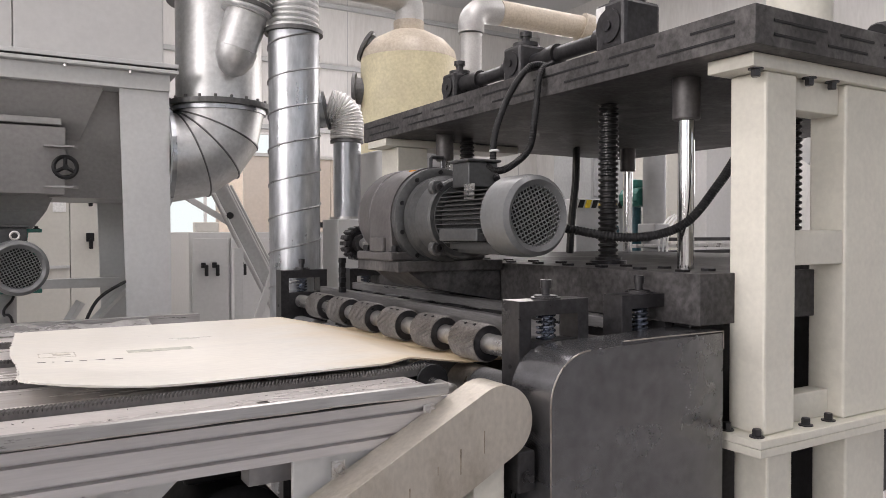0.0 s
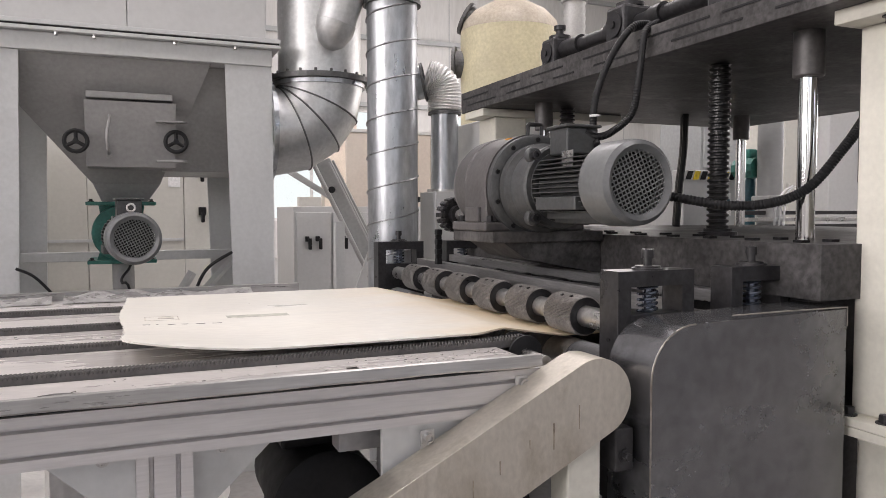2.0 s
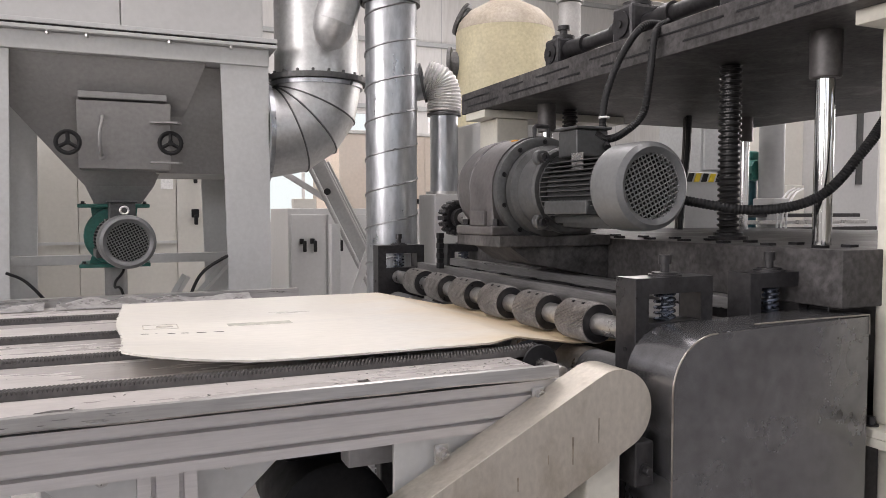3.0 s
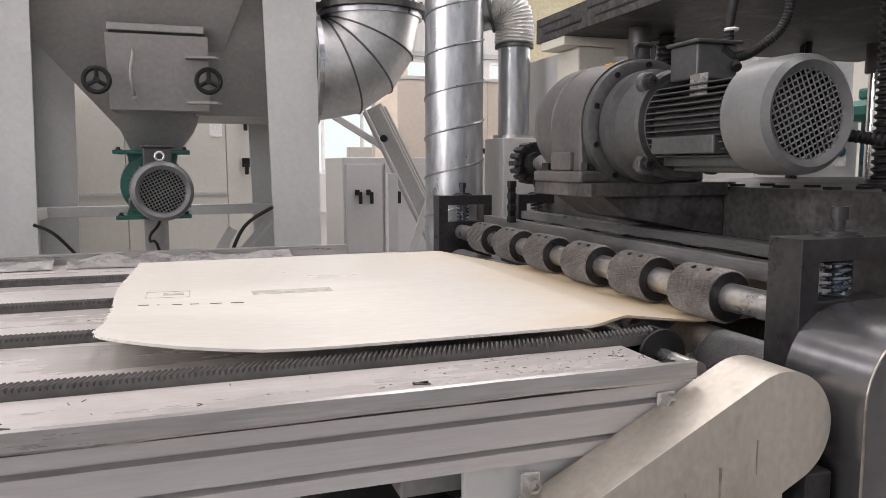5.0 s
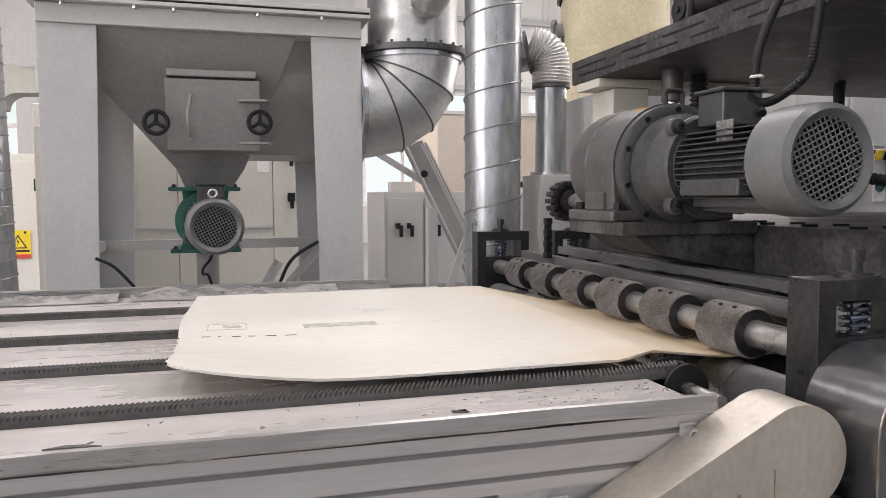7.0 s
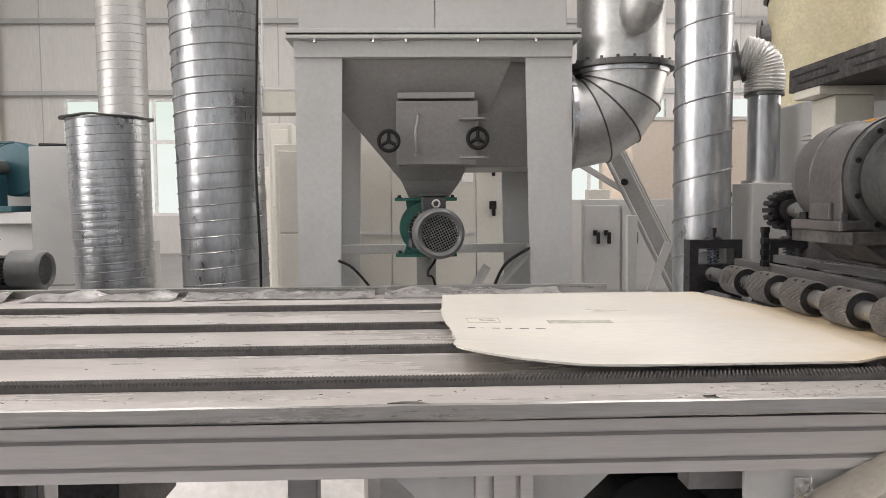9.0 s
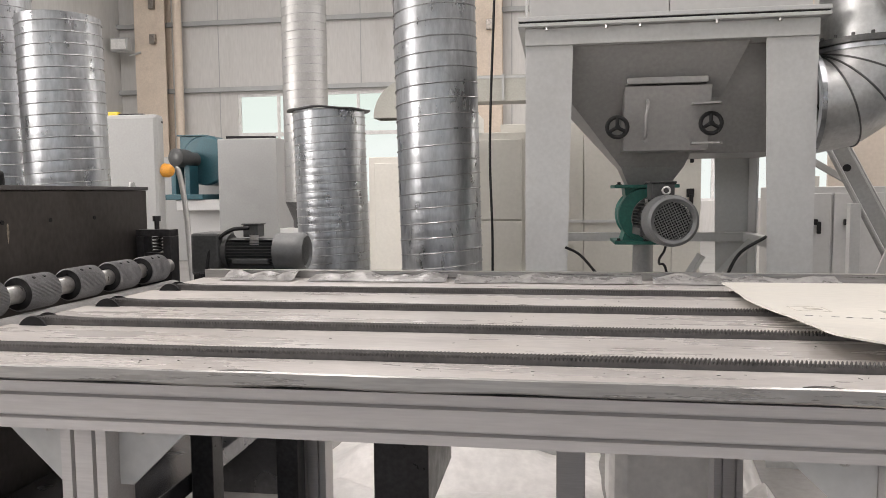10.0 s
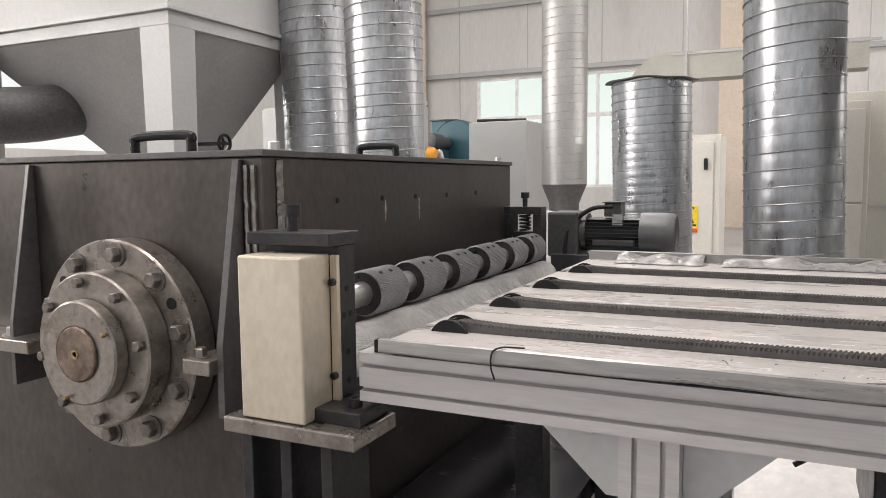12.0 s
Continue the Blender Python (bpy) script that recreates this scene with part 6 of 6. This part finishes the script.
solo("hanging_cable", bm, BLACK, "thin black cable hanging in front of the post", "cable", "hanging cables", smooth=True)

# ---- tank and pipes beyond the press ----
ty = thing("storage_tank", (3.42, 6.0, 0), "yellow fibreglass tank with a brown dome", "tank")
part("shell", lathe(B(), (3.42, 6.0, 0), (3.42, 6.0, 2.78), [(0, .44), (2.78, .44)], 48), TANK_Y, ty, smooth=True)
part("dome", lathe(B(), (3.42, 6.0, 2.781), (3.42, 6.0, 3.2), [(0, .44), (.08, .42), (.18, .33), (.26, .18), (.27, .14), (.36, .14)], 48), TANK_TOP, ty, smooth=True)
part("manhole", lathe(B(), (3.06, 6.12, 2.50), (2.86, 6.24, 2.50), [(0, .12), (.10, .12), (.10, .16), (.13, .16)], 28), DARK_BAND, ty)
part("manhole", lathe(B(), (3.16, 6.12, 2.86), (2.98, 6.24, 2.98), [(0, .12), (.10, .12), (.10, .15), (.13, .15)], 28), DARK_BAND, ty)
part("top_elbow", tube(B(), smooth_path([(3.42, 6.0, 3.10), (3.42, 6.0, 3.28), (3.30, 6.0, 3.36), (2.9, 6.0, 3.38), (1.5, 6.0, 3.42)], 8), .13, 20), GALV_FAR, ty, smooth=True)
pipes = thing("flexible_pipe", (4.4, 6.5, 0), "pale ribbed pipe with a brown elbow above the press", "pipe")
bm = B()
pth = [(4.42, 6.5, 2.2 + .04 * i) for i in range(28)]
tube(bm, pth, [.115 if i % 2 else .105 for i in range(28)], 20)
part("riser", bm, GALV_FAR, pipes, smooth=True)
part("elbow", tube(B(), smooth_path([(4.42, 6.5, 3.29), (4.43, 6.5, 3.44), (4.55, 6.5, 3.54), (4.75, 6.5, 3.56)], 8), .135, 20), GALV_FAR, pipes, smooth=True)
part("brown_pipe", tube(B(), [(4.76, 6.5, 3.56), (5.9, 6.5, 3.56)], .13, 20), TANK_TOP, pipes, smooth=True)
part("brown_bend", tube(B(), smooth_path([(5.9, 6.5, 3.56), (6.1, 6.45, 3.50), (6.2, 6.4, 3.30), (6.2, 6.4, 2.6)], 8), .17, 20), TANK_TOP, pipes, smooth=True)
part("pipe_foot", box(B(), 4.25, 4.6, 6.3, 6.7, 0, 2.199), WHITE_BOX, pipes)

# equipment seen through the press
eq = thing("stacking_machine", (3.016, 2.9, 0), "pale machine table with black slide rails beyond the press", "machine")
part("bed", box(B(), 3.016, 3.917, 2.70, 3.5, .0, 1.11 - .05, .01), WHITE_BOX, eq)
for k in range(4):
    z = 1.11 - .045 + k * .034
    part("slide_rail", box(B(), 3.016 + .03 * k, 3.917, 2.72 + .05 * k, 2.76 + .05 * k, z, z + .02, .003), BLACK_STEEL if k % 2 else STEEL, eq)
part("carriage", box(B(), 3.016 + .05, 3.016 + .16, 2.68, 2.80, 1.11 + .1, 1.11 + .15, .006), WHITE_BOX, eq)
for k in range(3):
    part("air_hose", tube(B(), smooth_path([(3.016 + .10 + .03 * k, 2.70, 1.11), (3.016 + .11 + .03 * k, 2.70, 1.11 + .10), (3.016 + .18 + .03 * k, 2.72, 1.11 + .17), (3.016 + .27 + .03 * k, 2.75, 1.11 + .20)], 6), .005, 6), PAPER, eq, "thin white air hose", smooth=True)
wp = thing("tall_cabinet", (4.675, 3.8, 0), "white tall machine cabinet with a dark window slot", "cabinet")
part("body", box(B(), 4.675, 5.181, 3.70, 4.1, 0, 2.3, .006), WHITE_BOX, wp)
part("dark_window", box(B(), 4.953, 4.953 + .06, 3.692, 3.6995, 1.264 + .12, 2.1), MOTOR_DARK, wp)
cp = thing("cream_cabinet", (4.483, 4.0, 0), "narrow cream cabinet standing beyond the press", "cabinet")
part("body", box(B(), 4.483, 4.639 + .12, 3.90, 4.3, 0, 2.4, .006), CABINET, cp)
part("door", box(B(), 4.483 + .02, 4.639 + .10, 3.88, 3.899, .2, 1.38, .004), CABINET, cp)
sl = thing("silver_column", (3.293, 2.9, 0), "dull grey vertical cylinder column beyond the press", "column")
part("tube", cyl(B(), (3.293, 2.9, 0), (3.293, 2.9, 2.2), .062, 28), MACHINE_GREY, sl, smooth=True)
part("collar", lathe(B(), (3.293, 2.9, .9), (3.293, 2.9, 1.0), [(0, .063), (0, .09), (.04, .09), (.04, .063)], 28, False), BEAM, sl)
gv = thing("green_valve", (3.263, 3.0, 0), "small green valve housing on a blue stem beyond the press", "valve")
part("body", lathe(B(), (3.263, 2.96, 1.41), (3.263 - .02, 3.1, 1.41), [(0, .03), (0, .052), (.02, .058), (.12, .05)], 9), TEAL, gv)
part("bonnet", box(B(), 3.263 - .03, 3.263 + .035, 2.98, 3.06, 1.41 + .05, 1.41 + .10, .012), TEAL, gv)
part("stem", cyl(B(), (3.263 + .01, 3.02, 0), (3.263 + .01, 3.02, 1.41 - .05), .035, 12), BLUE, gv, smooth=True)
cs = thing("striped_cabinet", (2.91, 3.2, 0), "pale cabinet with a hazard-striped top and blue safety label", "cabinet")
part("body", box(B(), 2.91, 3.297, 3.10, 3.32, 0, 1.401, .005), WHITE_BOX, cs)
for i in range(7):
    x = 2.91 + .01 + i * (3.297 - 2.91 - .05) / 7
    part("hazard_stripe", prism(B(), [(x, 1.401 - .05), (x + .032, 1.401 - .05), (x + .05, 1.401 - .006), (x + .018, 1.401 - .006)], 3.094, 3.0995, "y"), YELLOW if i % 2 else BLACK, cs)
part("safety_label", box(B(), 3.297 - .14, 3.297 - .07, 3.096, 3.0995, 1.401 - .24, 1.401 - .12), PAPER, cs)
part("safety_disc", cyl(B(), (3.297 - .105, 3.0955, 1.401 - .17), (3.297 - .105, 3.09, 1.401 - .17), .026, 20), BLUE, cs)
gp = thing("grey_cabinet", (3.24, 3.5, 0), "dull grey sheet-metal cabinet behind the striped one", "cabinet")
part("body", box(B(), 3.24, 3.515, 3.35, 3.7, 0, 2.0, .006), BEAM, gp)
part("door", box(B(), 3.24 + .015, 3.515 - .015, 3.33, 3.349, 1.401 + .03, 1.95, .004), BEAM, gp)
bm = B()
tube(bm, smooth_path([(2.485, 2.6, 1.606), (2.48, 2.6, 1.45), (2.46, 2.6, 1.3), (2.445, 2.6, 1.12)], 6), .013, 8)
solo("black_hose", bm, BLACK, "black hose hanging behind the motor", "hose", "hoses at the press", smooth=True)
bm = B()
tube(bm, smooth_path([(2.512, 2.64, 1.606), (2.507, 2.64, 1.45), (2.487, 2.64, 1.3), (2.472, 2.64, 1.12)], 6), .013, 8)
solo("black_hose", bm, BLACK, "black hose hanging behind the motor", "hose", "hoses at the press", smooth=True)
bm = B()
tube(bm, smooth_path([(2.542, 2.68, 1.606), (2.537, 2.68, 1.45), (2.517, 2.68, 1.3), (2.502, 2.68, 1.12)], 6), .013, 8)
solo("black_hose", bm, BLACK, "black hose hanging behind the motor", "hose", "hoses at the press", smooth=True)
rf = thing("slanted_chute", (4.0, 2.4, 0), "pale slanted chute on a post beyond the press", "machine")
part("chute", slanted(B(), (4, 2.477, 1.605), (4.1, 2.213, 1.955), .22, .10), WHITE_BOX, rf)
part("chute_rib", slanted(B(), (3.8, 2.477, 1.605), (3.9, 2.213, 1.955), .06, .03), POST, rf)
part("leg", box(B(), 4.12, 4.18, 2.427, 2.487, 0, 1.655, .003), POST, rf)
tr = thing("tray_stack", (4.1, 2.24, 0), "stack of bright steel trays on a pale stand", "tray")
part("stand", box(B(), 4.0, 4.3, 2.24, 2.392, 0, 1.264 - .01, .005), WHITE_BOX, tr)
for k in range(6):
    z = 1.264 + k * (1.497 - 1.264) / 6
    part("tray", box(box(B(), 4.0, 4.25, 2.24, 2.392 - .06, z, z + .008, .001), 4.0, 4.01, 2.24, 2.392 - .06, z + .008, z + .022), STEEL if k % 2 else BLACK_STEEL, tr)
part("upright", box(B(), 4.01, 4.03, 2.392 - .055, 2.392 - .04, 1.264 - .01, 1.497, .001), STEEL, tr)

# ---- under the conveyor ----
um = thing("belt_drive_motor", (.65, 1.85, 0), "black conveyor drive motor hanging under the table", "motor")
part("motor_shell", lathe(B(), (.68, 1.68, .50), (.68, 2.05, .50), [(0, .05), (0, .12), (.01, .135), (.12, .135), (.13, .12), (.37, .12)], 36), BLACK, um, smooth=True)
part("junction_box", box(B(), .58, .78, 1.75, 1.95, .63, .72, .008), BLACK, um)
part("hanger", box(B(), .56, .80, 1.70, 2.0, .721, .816, .004), BLACK_STEEL, um)
part("mount", box(B(), .60, .76, 1.75, 2.0, 0, .37, .004), BLACK_STEEL, um)
part("orange_plug", lathe(B(), (.67, 1.70, .60), (.66, 1.65, .63), [(0, .009), (.01, .009)], 12), ORANGE, um)
u2 = thing("floor_motor", (1.0, 1.45, 0), "black finned motor on the floor behind the guard", "motor")
finned_motor(u2, (.95, 1.42, .56), (.3, 1, 0), .10, .36, BLACK, BLACK, 9, False)
part("stand", box(B(), .92, 1.08, 1.5, 1.75, 0, .48, .004), BLACK_STEEL, u2)


def crumpled(x0, x1, y0, y1, z, amp, seed, n=36):
    bm = B()
    g = []
    for j in range(n + 1):
        row = []
        for i in range(n + 1):
            x, y = x0 + (x1 - x0) * i / n, y0 + (y1 - y0) * j / n
            h = abs(noise.noise((x * 2.0 + seed, y * 2.0, 0))) + .22 * abs(noise.noise((x * 6 + seed, y * 6, 3)))
            e = min(i, j, n - i, n - j) / n
            row.append(bm.verts.new((x + .03 * noise.noise((y * 5, seed, 0)), y, z + amp * h * min(1, e * 7) + .002)))
        g.append(row)
    for j in range(n):
        for i in range(n):
            bm.faces.new((g[j][i], g[j][i + 1], g[j + 1][i + 1], g[j + 1][i]))
    return bm


solo("plastic_tarp", crumpled(-1.25, -.02, 2.72, 4.0, 0.0, .16, 2.0, 48), TARP, "crumpled white plastic tarp on the floor", "tarp", "tarps on the floor", smooth=True)
solo("plastic_tarp", crumpled(.02, .62, 2.60, 3.35, 0.0, .42, 7.0), TARP, "white plastic bags heaped under the table", "tarp", "tarps on the floor", smooth=True)
bag = B()
box(bag, -.02, .42, 2.72, 3.05, .0, .40, .06)
solo("wrapped_bale", bag, TARP, "bale wrapped in white plastic below the table", "bale")
bm = B()
tube(bm, smooth_path([(-.8, 2.5, .35), (-.6, 2.6, .45), (-.45, 2.7, .48), (-.3, 2.8, .42)], 8), .008, 6)
solo("floor_cable", bm, BLACK, "thin black cable over the white tarp", "cable", smooth=True)
solo("hanging_bracket", box(B(), -.66, -.52, 1.9, 2.3, .40, .816, .004), BLACK_STEEL, "black bracket hanging beneath the conveyor", "bracket")

# ---- scraps on the table ----
def film(x0, x1, y0, y1, seed):
    bm = B()
    n, m = 46, 6
    g = []
    for j in range(m + 1):
        row = []
        for i in range(n + 1):
            u, v = i / n, j / m
            x = x0 + (x1 - x0) * u
            y = y0 + (y1 - y0) * v + .02 * noise.noise((x * 5, seed, v))
            z = .9245 + (.010 * v + .026 * abs(noise.noise((x * 9, y * 14, seed)))) * min(1, v * 3)
            row.append(bm.verts.new((x, y, z)))
        g.append(row)
    for j in range(m):
        for i in range(n):
            bm.faces.new((g[j][i], g[j][i + 1], g[j + 1][i + 1], g[j + 1][i]))
    return bm


FILM = mat("torn_grey_film", (0.27, 0.262, 0.255), 0.3, 0.0, 0.3, 14, 0.2, 40, (0.09, 0.087, 0.085), 0.95, 5)
for a, b_, s in ((-1.30, -1.05, 1.0), (-1.0, -.55, 2.0), (-.52, .05, 3.0), (.08, .62, 4.0)):
    solo("torn_film", film(a, b_, 2.40, 2.495, s), FILM, "torn protective film along the table edge", "film", "film strips", smooth=True)
rnd = random.Random(11)
bits = B()
for i in range(420):
    x, y = rnd.uniform(-1.3, .9), rnd.choice((rnd.uniform(1.24, 1.31), rnd.uniform(1.37, 1.55), rnd.uniform(1.63, 1.84), rnd.uniform(1.9, 2.14), rnd.uniform(2.2, 2.4)))
    if i < 240:
        x = .92 - abs(rnd.gauss(0, .13))
    s = rnd.uniform(.0006, .0016)
    box(bits, -s * rnd.uniform(1, 5), s, -s * .35, s * .35, 0, s * .5, 0, Matrix.Translation((x, y, .9222)) @ Matrix.Rotation(rnd.uniform(0, 6), 4, "Z"))
solo("scrap_crumbs", bits, DUST_BITS, "dark crumbs and chips scattered on the deck", "debris", kind="stuff")
for x0, x1, y0 in ((.14, .20, 1.232), (-.74, -.64, 1.228), (.60, .62, 1.24)):
    bm = B()
    prism(bm, [(x0, y0), (x1, y0 - .004), (x1 - .02, y0 + .006), (x0 + .02, y0 + .008)], .9225, .9238, "z")
    solo("torn_scrap", bm, DUST_BITS, "dark torn scrap lying on the deck edge", "debris", "scraps")
